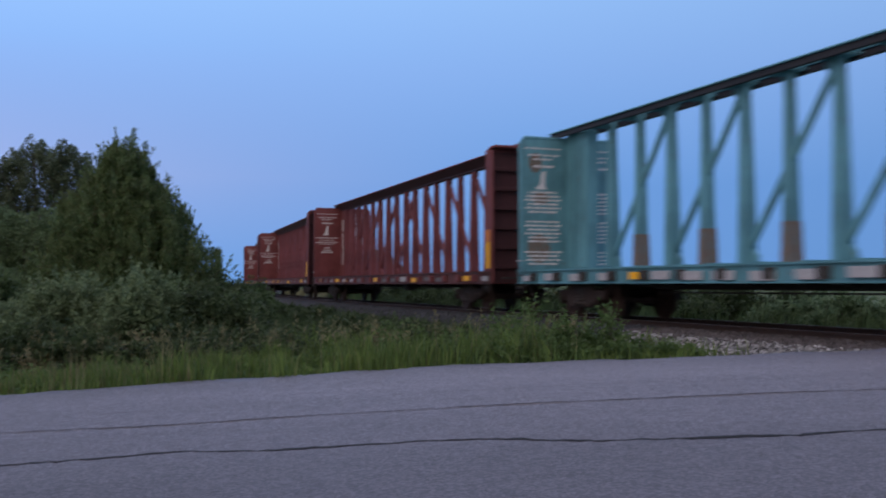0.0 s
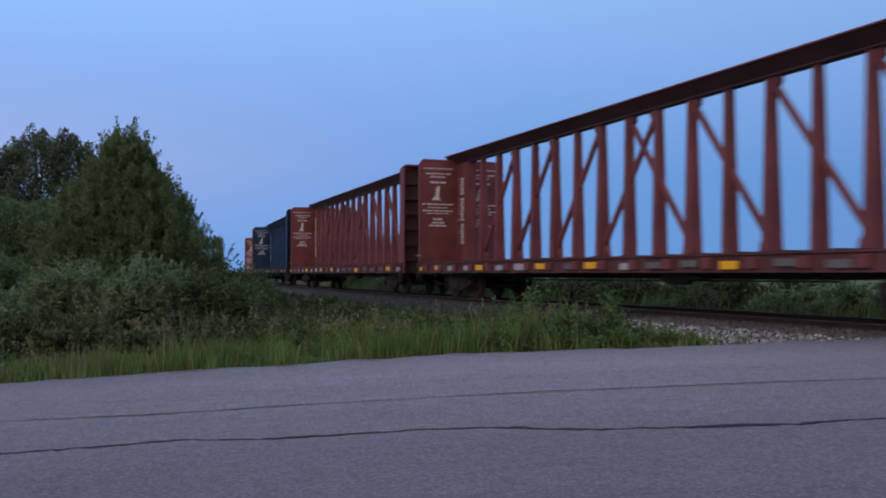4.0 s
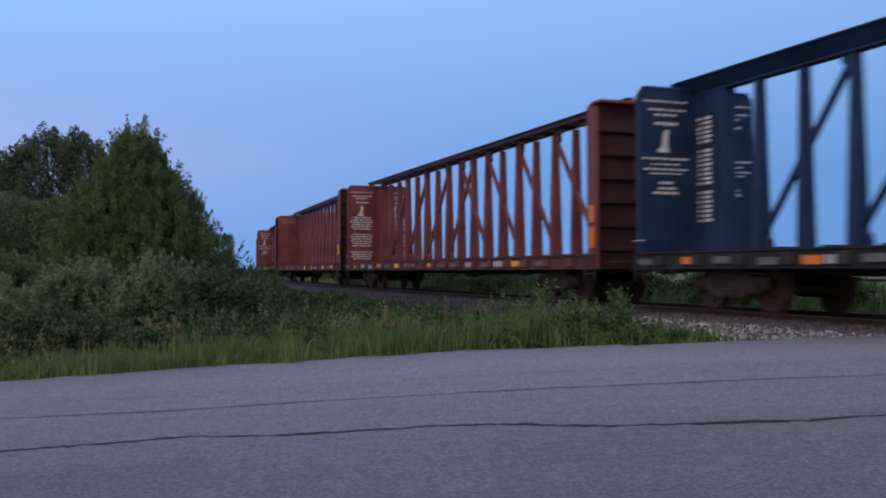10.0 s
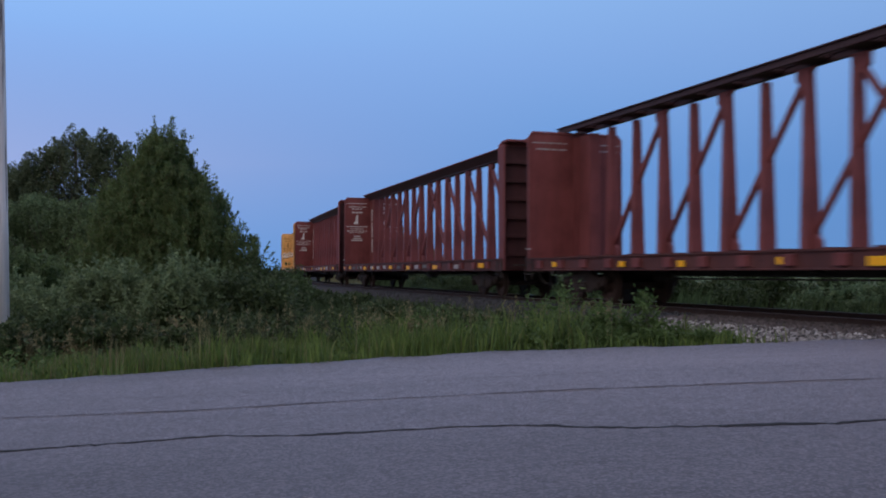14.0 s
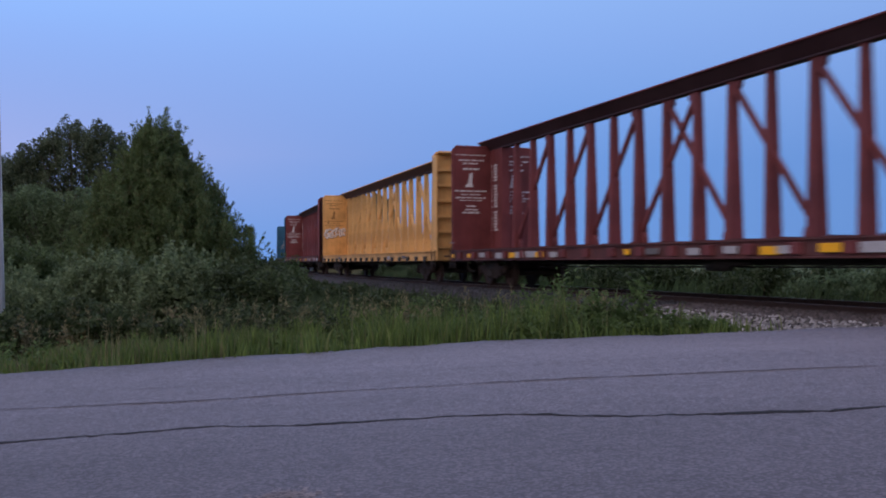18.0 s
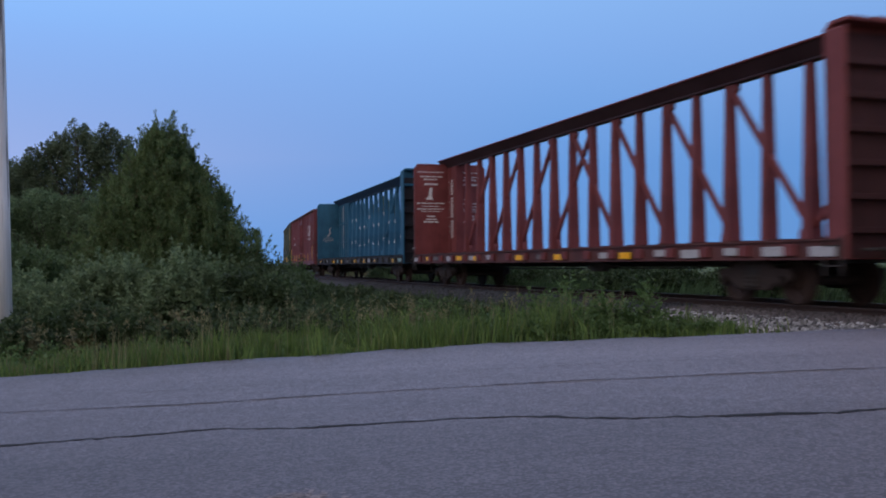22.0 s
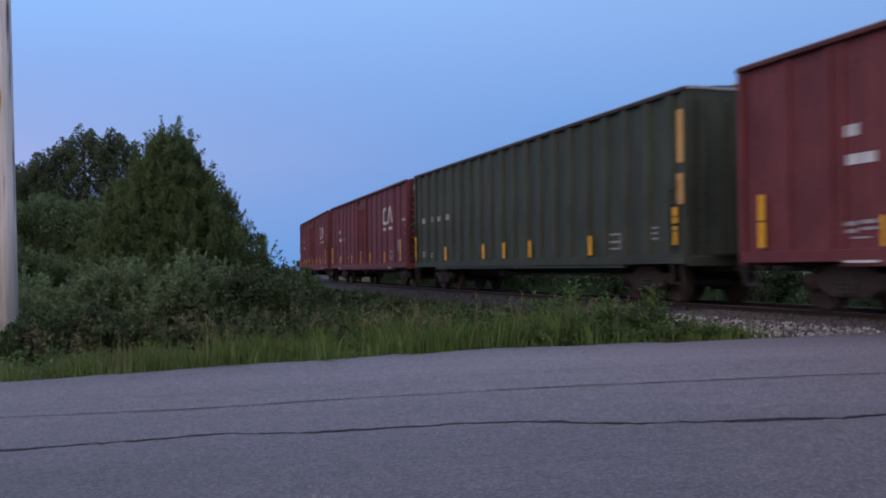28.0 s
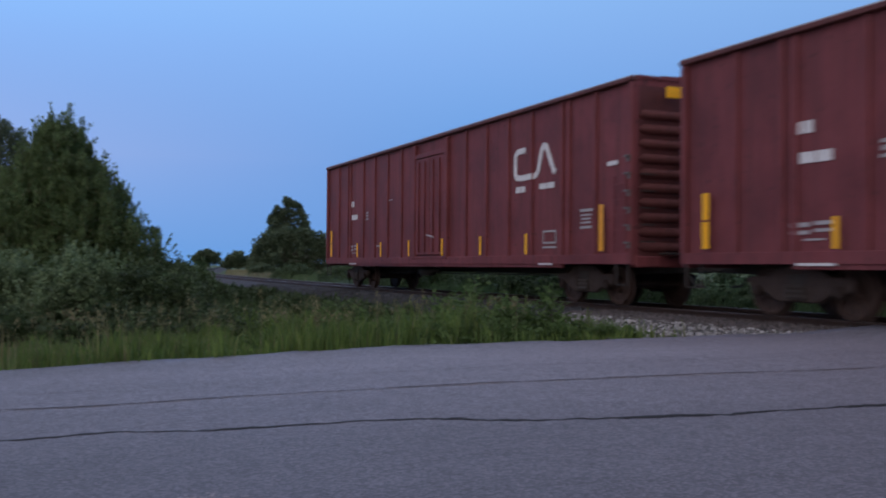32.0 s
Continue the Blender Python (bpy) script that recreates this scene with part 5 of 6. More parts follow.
def consist():
    """The passing train, from its visible head to its last car; with each car its distance behind the head."""
    flat = centre_beam_car
    yel = ((HALF - 0.22, 1.25, 2.0, M_YELLOW), (HALF - 0.22, 2.02, 2.35, M_ORANGE))
    teal = flat(P_TEAL, "empty faded teal lumber car with rust patches", M_WHITE, "full", True, shift=0.1, sill_marks=MARKS_TEAL)
    for k in range(8):
        part("rust_patch", mesh_of("rust_patch", M_BLEED, tapered(0, 0.245, 0.205, 0.345, 0.31, 0.05, 0.85)), teal, pose((-6.5 + 2 * k) * POST_STEP + 0.1, 0, DECK_Z), "orange rust bleeding through the paint")
    for y, z, w, h in ((-1.05, 4.05, 0.4, 0.55), (-0.9, 3.1, 0.5, 0.35), (-0.95, 1.75, 0.7, 0.8), (0.6, 3.3, 0.3, 0.9)):
        part("rust_patch", mesh_of("wall_rust%.2f" % w, M_BLEED, turned([(0.5, 0.0), (0.46, 0.005)], 9, "x")), teal, pose(-INNER_B + 0.003, y, z) @ Matrix.Diagonal((1, w, h, 1)), "orange rust bleeding through the paint")
    made = [
        teal,
        flat(P_BROWN, "empty brown-red lumber car with a solid top chord", strips=yel, sill_marks=MARKS_FIRST),
        flat(P_BROWN, "empty brown-red lumber car with yellow corner marks", strips=yel[:1]),
        flat(P_BROWN, "empty brown-red lumber car with yellow reflectors on its sill"),
        flat(P_NAVY, "empty dark navy blue lumber car", sill=P_GRIME_SHADE, sill_marks=MARKS_NAVY),
        flat(P_BROWN, "empty brown-red lumber car covered in stencilled lines", M_WHITE, "full", True, strips=((HALF - 0.2, 1.3, 1.8, M_ORANGE), (HALF - 0.2, 1.9, 2.3, M_ORANGE)), sill_marks=MARKS_STENCIL),
        flat(P_BROWN, "empty plain brown-red lumber car with slotted top chord", M_DIM, "few", True, strips=((HALF - 0.2, 1.55, 2.05, M_YELLOW),), sill_marks=MARKS_SLOTTED),
        flat(P_BROWN, "empty brown-red lumber car with dirty white sill plates", sill_marks=MARKS_WHITE),
        flat(P_MAROON, "empty dark maroon lumber car", sill_marks=MARKS_MAROON),
        flat(P_YEL, "empty ochre yellow lumber car with silver graffiti", M_FADEBLACK, "yes", False, lift=0.11, shift=-0.08, sill_marks=MARKS_OCHRE),
        flat(P_MAROON, "empty dark maroon lumber car next to the yellow one", sill_marks=MARKS_MIXED),
        flat(P_BLUE, "empty slate blue lumber car with plated end bays", M_DIM, "none", False, long_panel=True, post_dots=True, sill=P_GRIME_SHADE, shift=0.31, sill_marks=MARKS_BLUE),
        red_box_car("oxide red boxcar coupled behind the blue lumber car"),
        green_car(),
        red_box_car("oxide red boxcar with white emblem and yellow strips", (-6.3, -2.67, -0.14, 2.33, 5.65)),
        red_box_car("oxide red boxcar with white emblem at the train's end"),
    ]
    graffiti(made[9])
    swoop = [(-0.42, -0.42), (-0.12, -0.36), (0.1, -0.05), (-0.02, 0.22), (0.3, 0.46), (0.34, 0.40), (0.12, 0.2), (0.26, -0.08), (0.0, -0.46)]
    blue = made[11]
    part("emblem", mesh_of("swoop_on_end", M_PLATE, prism([(0.5 * a, 0.62 * b) for a, b in swoop], -0.004, 0.004)), blue, pose(-INNER_B + 0.006, -0.75, 2.92, 0, 0, 90), "plain pale swooping emblem")
    part("emblem", mesh_of("swoop_on_panel", M_DIM, prism(swoop, -0.004, 0.004)), blue, pose(-INNER_B + 1.6, -0.108, 4.05), "faded swooping emblem")
    places = [25.24 * k for k in range(12)] + [301.05, 322.5, 343.45, 364.57]
    CARS.extend(zip(made, places))


consist()


def run_of(t):
    """How far the train's head car stands along the track at t seconds."""
    u = t / 16 - 1
    return -160.667 + u * (-177.938 + u * (-6.951 + u * (3.3034 + u * (3.4195 - 0.7101 * u))))


def motions():
    times = [0.5 * k for k in range(65)]
    for car, back in CARS:
        rows = []
        for t in times:
            s = run_of(t) + back
            a, th = track(s + 8.5)
            b, _ = track(s - 8.5)
            c = (a + b) / 2
            rows.append((t, pose(c[0], c[1], 0, 0, 0, math.degrees(math.atan2(b[1] - a[1], b[0] - a[0])))))
        walk(car, rows)
    # every wheel rolls alike: one action for all of them
    rows = [(k / 15, pose(0, 0, 0, 0, math.degrees((run_of(0) - run_of(k / 15)) / 0.43) % 360, 0)) for k in range(481)]
    walk(WHEELS[0], rows)
    act, slot = WHEELS[0].animation_data.action, WHEELS[0].animation_data.action_slot
    for w in WHEELS[1:]:
        w.rotation_mode = "QUATERNION"
        w.animation_data_create()
        w.animation_data.action = act
        w.animation_data.action_slot = slot

# ---- plants ----
def leaves(centres, length, width, seed, up=0.3, droop=0.0, curl=0.25):
    """Small pointed leaves, each folded along its middle, round the given places."""
    rng = np.random.default_rng(seed)
    n = len(centres)
    d = rng.normal(0, 1, (n, 3))
    d[:, 2] = d[:, 2] * 0.6 + up - droop
    # leaves of one spray turn the same way
    spray = 0.45 / max(length, 0.05)
    p = np.asarray(centres, float)
    lie = np.stack([np.sin(p @ w * spray + h) for w, h in ((np.array((2.1, 1.3, -1.7)), 0.3), (np.array((-1.5, 2.2, 1.2)), 1.9), (np.array((1.2, -1.8, 2.4)), 4.0))], 1)
    d /= np.linalg.norm(d, axis=1, keepdims=True)
    r = rng.normal(0, 1, (n, 3)) * 0.55 + lie * 0.8 + (0, 0, 0.9)
    s = np.cross(d, r)
    s /= np.linalg.norm(s, axis=1, keepdims=True) + 1e-9
    k = np.cross(s, d)
    L = length * rng.uniform(0.65, 1.35, (n, 1))
    W = width * rng.uniform(0.7, 1.3, (n, 1))
    a = centres
    b = centres + d * L * 0.45 + s * W * 0.5 + k * W * curl
    c = centres + d * L
    e = centres + d * L * 0.45 - s * W * 0.5 + k * W * curl
    v = np.stack([a, b, c, e], 1).reshape(-1, 3)
    q = np.arange(n)[:, None] * 4
    return v, np.concatenate([q + [0, 1, 2], q + [0, 2, 3]])


def clumped(clumps, per, seed, flat=0.8):
    """Leaf places in and on the skin of clumps (x, y, z, radius)."""
    rng = np.random.default_rng(seed)
    out = []
    for x, y, z, r in clumps:
        n = max(6, int(per * r * r))
        d = rng.normal(0, 1, (n, 3))
        d /= np.linalg.norm(d, axis=1, keepdims=True)
        rad = r * np.clip(rng.normal(0.82, 0.2, (n, 1)), 0.1, 1.3)
        p = d * rad * (1, 1, flat)
        out.append(p + (x, y, z))
    return np.concatenate(out)


def stems(base, tips, r0, seed, bend=0.15):
    """Limbs from a foot to each tip, tapering."""
    rng = np.random.default_rng(seed)
    b = Vector(base)
    shapes = []
    for t in tips:
        t = Vector(t)
        mid = [b.lerp(t, k) + Vector(rng.normal(0, bend, 3)) * math.sin(k * 3.14) * (t - b).length * 0.35 for k in (0, 0.3, 0.6, 1)]
        shapes.append(tube(mid, [r0, r0 * 0.72, r0 * 0.45, r0 * 0.12], 5))
    return shapes


def plant(name, x, y, trunk, crown, trunk_mat, crown_mat, label, category, group=""):
    """A plant: an Empty at its foot with stem and foliage; both shapes given about the foot."""
    p = tagged(new(name), label, category, group)
    p.location = (x, y, float(land_z(x, y)) - 0.05)
    st = part("trunk" if category == "tree" else "stem", mesh_of(name + "_stem%.2f%.2f" % (x, y), trunk_mat, merged(*trunk)), p)
    if category == "weed" or name == "young_aspen":
        st["kind"] = "stuff"
    part("crown" if category == "tree" else "foliage", quick(name + "_leaves", *crown, crown_mat), p)
    return p


def cedar(x, y, height, seed):
    """A dense white cedar: a ragged cone of upright plumes with dark hollows between, two leaders at the top."""
    rng = np.random.default_rng(seed)
    pts, limbs = [], []

    def wide(h, a):
        r = float(np.interp(h / height, (0, 0.12, 0.31, 0.42, 0.58, 0.743, 0.865, 0.94, 1.0), (2.1, 2.35, 2.3, 2.06, 1.6, 1.0, 0.6, 0.36, 0.1)))
        return r * (1 + 0.09 * math.cos(a)) * (1 + 0.08 * math.sin(3 * a + 1.3 * h) + 0.06 * math.sin(5 * a - 2.6 * h) + 0.05 * math.sin(4.1 * h + 2 * a))

    def plume(cx, cy, z0, ln, r, n, lx, ly):
        f = rng.uniform(0, 1, n) ** 0.85
        a = rng.uniform(0, 6.283, n)
        q = r * np.sin(np.clip(f * 2.75 + 0.25, 0, 3.1)) * np.sqrt(rng.uniform(0.05, 1.1, n))
        pts.append(np.stack([cx + q * np.cos(a) + lx * f, cy + q * np.sin(a) + ly * f, z0 + ln * f], 1))

    for k in range(1250):
        h = height * (1 - math.sqrt(rng.uniform(0.004, 1)) * 0.985)
        a = rng.uniform(0, 6.283)
        r = wide(h, a) * rng.uniform(0.76, 0.97) - 0.08
        ln = rng.uniform(0.35, 0.85) * (0.55 + 0.45 * (1 - h / height))
        ca, sa = math.cos(a), math.sin(a)
        out = rng.uniform(-0.1, 0.22) * ln
        plume(ca * r, sa * r, h - ln * 0.45, ln, rng.uniform(0.07, 0.15), int(130 * ln + 50), ca * out, sa * out)
        if k % 8 == 0:
            limbs.append(((ca * r * 0.9, sa * r * 0.9, h), h))
    # two leaders with a notch between them, and thin shoots beside
    for dx, z0, ln, r, n in ((0.24, -0.85, 0.93, 0.12, 230), (0.2, -1.3, 0.9, 0.17, 260), (-0.25, -0.8, 0.92, 0.06, 90), (-0.28, -1.3, 0.9, 0.14, 230), (-0.5, -1.1, 0.75, 0.05, 50), (0.5, -1.25, 0.7, 0.08, 90), (-0.05, -1.1, 0.6, 0.07, 60), (-0.72, -1.5, 0.6, 0.07, 60), (0.72, -1.75, 0.6, 0.06, 60)):
        plume(dx, rng.normal(0, 0.08), height + z0, ln, r, n, 0.02, 0)
    # ragged sprays standing out of the outline
    for k in range(260):
        h = height * rng.uniform(0.15, 0.9)
        a = rng.uniform(0, 6.283)
        r = wide(h, a) * rng.uniform(0.92, 1.03)
        plume(math.cos(a) * r, math.sin(a) * r, h, rng.uniform(0.15, 0.36), 0.035, 24, 0.14 * math.cos(a), 0.14 * math.sin(a))
    n = 42000
    h = height * (1 - np.sqrt(rng.uniform(0.01, 1, n)) * 0.97)
    a = rng.uniform(0, 6.283, n)
    r = np.interp(h / height, (0, 0.32, 0.58, 0.74, 0.9, 1.0), (1.95, 1.95, 1.35, 0.8, 0.3, 0.04)) * np.sqrt(rng.uniform(0.05, 0.95, n))
    core = leaves(np.stack([np.cos(a) * r, np.sin(a) * r, h], 1), 0.15, 0.06, seed + 1, 1.0, 0, 0.15)
    tips = leaves(np.concatenate(pts), 0.085, 0.028, seed, 1.3, 0, 0.15)
    crown = np.concatenate([tips[0], core[0]]), np.concatenate([tips[1], core[1] + len(tips[0])])
    trunk = [tube([(0, 0, 0), (0.03, 0, height * 0.5), (0.2, 0.02, height * 0.95)], [0.17, 0.1, 0.015], 8)]
    for tip, h in limbs:
        trunk.append(tube([(0, 0, max(0.2, h - 0.5)), (tip[0] * 0.5, tip[1] * 0.5, h - 0.2), tip], [0.035, 0.022, 0.006], 4))
    return plant("cedar_tree", x, y, trunk, crown, M_BARK, L_CEDAR, "dense cone-shaped green cedar tree behind shrubs", "tree")


def feathery_tree(name, x, y, dx, tops, seed, mat, label, count=300, foot=1.0, leaf=0.095, fill=14000, size=1.0, group=""):
    """A feathery tree: sprays of leaves on rising twigs under a ragged top line (tops over dx)."""
    rng = np.random.default_rng(seed)
    pts, twigs = [], []
    for k in range(count):
        u = rng.uniform(dx[0], dx[-1])
        top = float(np.interp(u, dx, tops))
        f = rng.uniform(0, 1) ** 0.7 if k % 4 else 1.0
        z = foot + (top - foot - 0.2) * f
        w = rng.normal(0, 0.75) * (1.15 - 0.5 * f) * size
        ln, r = rng.uniform(0.5, 1.0) * size, rng.uniform(0.13, 0.30) * size
        n = int(46 * r / leaf)
        t = rng.uniform(0, 1, n)
        a = rng.uniform(0, 6.283, n)
        q = r * np.sin(t * 2.7 + 0.3) * np.sqrt(rng.uniform(0.05, 1.2, n))
        lean = rng.normal(0.12, 0.12) * size
        pts.append(np.stack([u + q * np.cos(a) + lean * t, w + q * np.sin(a), z - ln * 0.75 + ln * t], 1))
        twigs.append((u + lean, w, z + 0.1))
    u = rng.uniform(dx[0] * 0.88, dx[-1] * 0.88, fill)
    z = foot * 0.2 + (np.interp(u, dx, tops) * 0.88 - foot * 0.2) * rng.uniform(0, 1, fill) ** 1.25
    pts.append(np.stack([u, rng.normal(0, 0.6 * size, fill), z], 1))
    crown = leaves(np.concatenate(pts), leaf, leaf * 0.68, seed, 0.2, 0.15)
    high = max(tops)
    trunk = [tube([(0, 0, 0), (0.05, 0.03, high * 0.4), (-0.1, 0.06, high * 0.9)], [0.16, 0.11, 0.03], 7)]
    trunk += stems((0.02, 0.02, high * 0.3), twigs[::5], 0.035 * size, seed, 0.08)
    return plant(name, x, y, trunk, crown, M_BARK, mat, label, "tree", group)


def broadleaf(name, x, y, clumps, seed, mat, label, per=420, leaf=0.13, trunk_r=0.14, group=""):
    """A tree whose crown is made of leaf clumps (x, y, z, radius about its foot) on limbs."""
    rng = np.random.default_rng(seed)
    small = []
    for cx, cy, cz, r in clumps:
        for k in range(max(12, int(26 * r))):
            d = rng.normal(0, 1, 3)
            d /= np.linalg.norm(d)
            q = r * rng.uniform(0.35, 1.0)
            small.append((cx + d[0] * q, cy + d[1] * q, cz + d[2] * q * 0.85, r * rng.uniform(0.24, 0.46)))
    pts = clumped(small, per, seed)
    core = clumped([(a, b, c, r * 0.8) for a, b, c, r in clumps], per * 0.6, seed + 3)
    crown = leaves(np.concatenate([pts, core]), leaf, leaf * 0.7, seed, 0.1, 0.15)
    top = max(c[2] for c in clumps)
    trunk = [tube([(0, 0, 0), (0.05, 0.03, top * 0.35), (0.0, 0.06, top * 0.75)], [trunk_r, trunk_r * 0.75, trunk_r * 0.3], 7)]
    trunk += stems((0.02, 0.02, top * 0.25), [c[:3] for c in clumps], trunk_r * 0.45, seed)
    trunk += stems((0.02, 0.02, top * 0.45), [s[:3] for s in small[::4]], trunk_r * 0.2, seed + 1)
    return plant(name, x, y, trunk, crown, M_BARK, mat, label, "tree", group)


def shrub(x, y, w, h, seed, mat, label, per=1500, leaf=0.075, group="roadside shrubs"):
    """A bushy many-stemmed shrub, w wide and h high: rounded billows of leaves with dark gaps between."""
    rng = np.random.default_rng(seed)
    billows, tufts, shoots = [], [], []
    for k in range(int(7 + 4.5 * w)):
        a, q = rng.uniform(0, 6.283), math.sqrt(rng.uniform(0, 1))
        r = min(0.55, h * 0.36) * rng.uniform(0.55, 1.15)
        zz = max(r * 0.6, (h - r * 0.9) * (1 - 0.55 * q * q) * rng.uniform(0.6, 1.0))
        cx, cy = max(0.1, w / 2 - r * 0.6) * q * math.cos(a), max(0.1, w / 2 - r * 0.6) * q * math.sin(a)
        billows.append((cx, cy, zz, r))
        for j in range(12):
            d = rng.normal(0, 1, 3)
            d[2] = abs(d[2]) * 0.9
            d /= np.linalg.norm(d)
            tufts.append((cx + d[0] * r * 0.85, cy + d[1] * r * 0.85, zz + d[2] * r * 0.8, r * rng.uniform(0.16, 0.34)))
            # leafy shoots rising out of the billow
            n, ln = int(per / 110), rng.uniform(0.18, 0.5) * min(1.0, h / 1.2)
            f = rng.uniform(0, 1, (n, 1))
            way = np.array((d[0] * 0.35, d[1] * 0.35, 1.0)) * ln
            shoots.append(np.array((cx + d[0] * r * 0.8, cy + d[1] * r * 0.8, zz + d[2] * r * 0.75)) + way * f + rng.normal(0, 0.035, (n, 3)) * (1.15 - f))
    skirt = [(w * 0.42 * math.cos(a), w * 0.42 * math.sin(a), h * 0.22, h * 0.24) for a in np.linspace(0, 6.0, 9)]
    pts = np.concatenate([clumped(tufts, per * 1.3, seed, 0.9), clumped(billows, per * 0.7, seed + 1, 0.9), clumped(skirt, per * 0.7, seed + 2)] + shoots)
    pts = pts[pts[:, 2] > 0.02]
    crown = leaves(pts, leaf, leaf * 0.5, seed, 0.45)
    st = stems((0, 0, 0), [c[:3] for c in billows + tufts[::5]], 0.02, seed, 0.1)
    return plant("shrub", x, y, st, crown, M_BARK, mat, label, "shrub", group)


def blades(places, height, width, seed, lean=0.25):
    """Grass blades: tapered, bent over."""
    rng = np.random.default_rng(seed)
    n = len(places)
    a = rng.uniform(0, 6.283, n)
    side = np.stack([np.cos(a), np.sin(a), np.zeros(n)], 1)
    b = rng.uniform(0, 6.283, n)
    out = np.stack([np.cos(b), np.sin(b), np.zeros(n)], 1)
    H = (np.asarray(height) * rng.uniform(0.55, 1.25, n))[:, None]
    W = width * rng.uniform(0.6, 1.3, (n, 1))
    le = lean * rng.uniform(0.2, 1.6, (n, 1))
    up = np.array([[0, 0, 1.0]])
    m = places + up * H * 0.55 + out * H * le * 0.3
    t = places + up * H * (1 - 0.25 * le) + out * H * le
    v = np.stack([places - side * W / 2, places + side * W / 2, m + side * W * 0.42, m - side * W * 0.42, t], 1).reshape(-1, 3)
    q = np.arange(n)[:, None] * 5
    return v, np.concatenate([q + [0, 1, 2], q + [0, 2, 3], q + [3, 2, 4]])


def verge(count, seed, x0, x1, d0, d1, height, width, mat, label, edge=0.5, keep=None, lean=0.25, kind="grass"):
    """Grass over the verge: x0..x1 along the road, d0..d1 metres beyond its edge."""
    rng = np.random.default_rng(seed)
    x = rng.uniform(x0, x1, count)
    dd = d0 + (d1 - d0) * rng.uniform(0, 1, count) ** 0.8
    y = far_edge(x) + SLOPE * x + dd + 0.10 * np.sin(x * 1.7) + 0.07 * np.sin(x * 5.3 + 1)
    tuft = 0.5 + 0.5 * np.sin(x * 3.1 + 2 * np.sin(y * 2.3)) * np.cos(y * 2.9 + np.sin(x * 1.9))
    ok = rng.uniform(0, 1, count) < 0.08 + 0.92 * tuft ** 1.6
    l = off_track(x, y)
    ok &= l < -2.7
    if keep is not None:
        ok &= keep(x, y, rng.uniform(0, 1, count))
    x, y, dd, tuft = x[ok], y[ok], dd[ok], tuft[ok]
    patch = 0.78 + 0.3 * np.sin(x * 1.3 + 0.8 * np.sin(y * 1.1)) + 0.24 * np.sin(x * 4.7 + y * 3.1) + 0.12 * np.sin(x * 9.1 - y * 5.3)
    h = height * np.interp(x, (-15, -5, -3.4, -2.7, -1.9, -0.6, 0.8), (0.42, 0.48, 0.58, 0.75, 1.12, 1.05, 0.85)) * (0.45 + 0.6 * tuft) * patch * np.clip(0.45 + (dd + 0.15 * np.sin(x * 6.1) + 0.1 * np.sin(x * 13.7)) / edge, 0.3, 1)
    p = np.stack([x, y, land_z(x, y) - 0.01], 1)
    return tagged(new(kind, quick(kind, *blades(p, h, width, seed, lean), mat)), label, "grass", "", "stuff")


verge(105000, 1, -15, 5.4, -0.12, 4.6, 0.68, 0.02, L_GRASS, "tall bright green roadside grass", 0.55, lambda x, y, r: r < np.interp(x, (-15, -5.5, -3.3, -2.1, 0.6, 3.0, 3.8, 4.6), (0.2, 0.24, 0.4, 1, 0.45, 0.3, 0.2, 0)), 0.3)
verge(26000, 2, -15, 4.8, -0.05, 4.0, 0.7, 0.012, L_WEED, "darker meadow grass and weeds", 0.9, lambda x, y, r: r < np.interp(x, (-15, 2, 3.0, 3.6), (1, 1, 0.3, 0)))
verge(12000, 3, -15, 4.6, 0.0, 2.6, 0.85, 0.008, L_DRY, "pale dry grass stems", 0.5, lambda x, y, r: r < np.interp(x, (-15, -8, -4, -2, 4, 4.6), (1, 1, 1, 0.15, 0.12, 0)), 0.15, "dry_grass")
verge(30000, 4, -40, 2.6, 3.0, 9.0, 0.4, 0.014, L_SHADE, "low dark rough grass before the track", 0.2, lambda x, y, r: (off_track(x, y) < -3.2) & (r < np.interp(x, (-40, -2, 3.6), (0.35, 1, 0.7))))


def verge_herbs():
    """Small broad leaves of clover, dock and dandelion between the blades."""
    rng = np.random.default_rng(35)
    x = rng.uniform(-14, 3.2, 900)
    d = rng.uniform(0.9, 3.6, 900)
    y = FAR_EDGE + SLOPE * x + d
    base = np.stack([x, y, land_z(x, y)], 1)
    k = 14
    hh = np.repeat(rng.uniform(0.08, 0.3, 900) * np.clip(0.1 + 0.35 * d, 0.2, 1), k)
    pts = np.repeat(base, k, 0)
    pts[:, :2] += rng.normal(0, 0.09, (len(pts), 2))
    pts[:, 2] += hh * rng.uniform(0.2, 1.1, len(pts))
    return leaves(pts, 0.075, 0.04, 35, 0.2)


tagged(new("verge_herbs", quick("verge_herbs", *verge_herbs(), L_WEED)), "small broad-leaved herbs among the grass", "herbs", "", "stuff")


def seed_heads():
    """Feathery brownish seed heads above the grass."""
    rng = np.random.default_rng(31)
    x = np.concatenate([rng.uniform(-12, -3.5, 140), rng.uniform(-3.5, 2.2, 150)])
    d = rng.uniform(0.3, 2.8, len(x))
    y = FAR_EDGE + SLOPE * x + d
    z = land_z(x, y)
    base = np.stack([x, y, z + rng.uniform(0.45, 0.72, len(x))], 1)
    pts = np.repeat(base, 14, 0) + rng.normal(0, 1, (len(x) * 14, 3)) * (0.012, 0.012, 0.05)
    a = leaves(pts, 0.05, 0.012, 31, 0.9)
    b = blades(np.stack([x, y, z], 1), base[:, 2] - z, 0.006, 32, 0.04)
    return np.concatenate([a[0], b[0]]), np.concatenate([a[1], b[1] + len(a[0])])


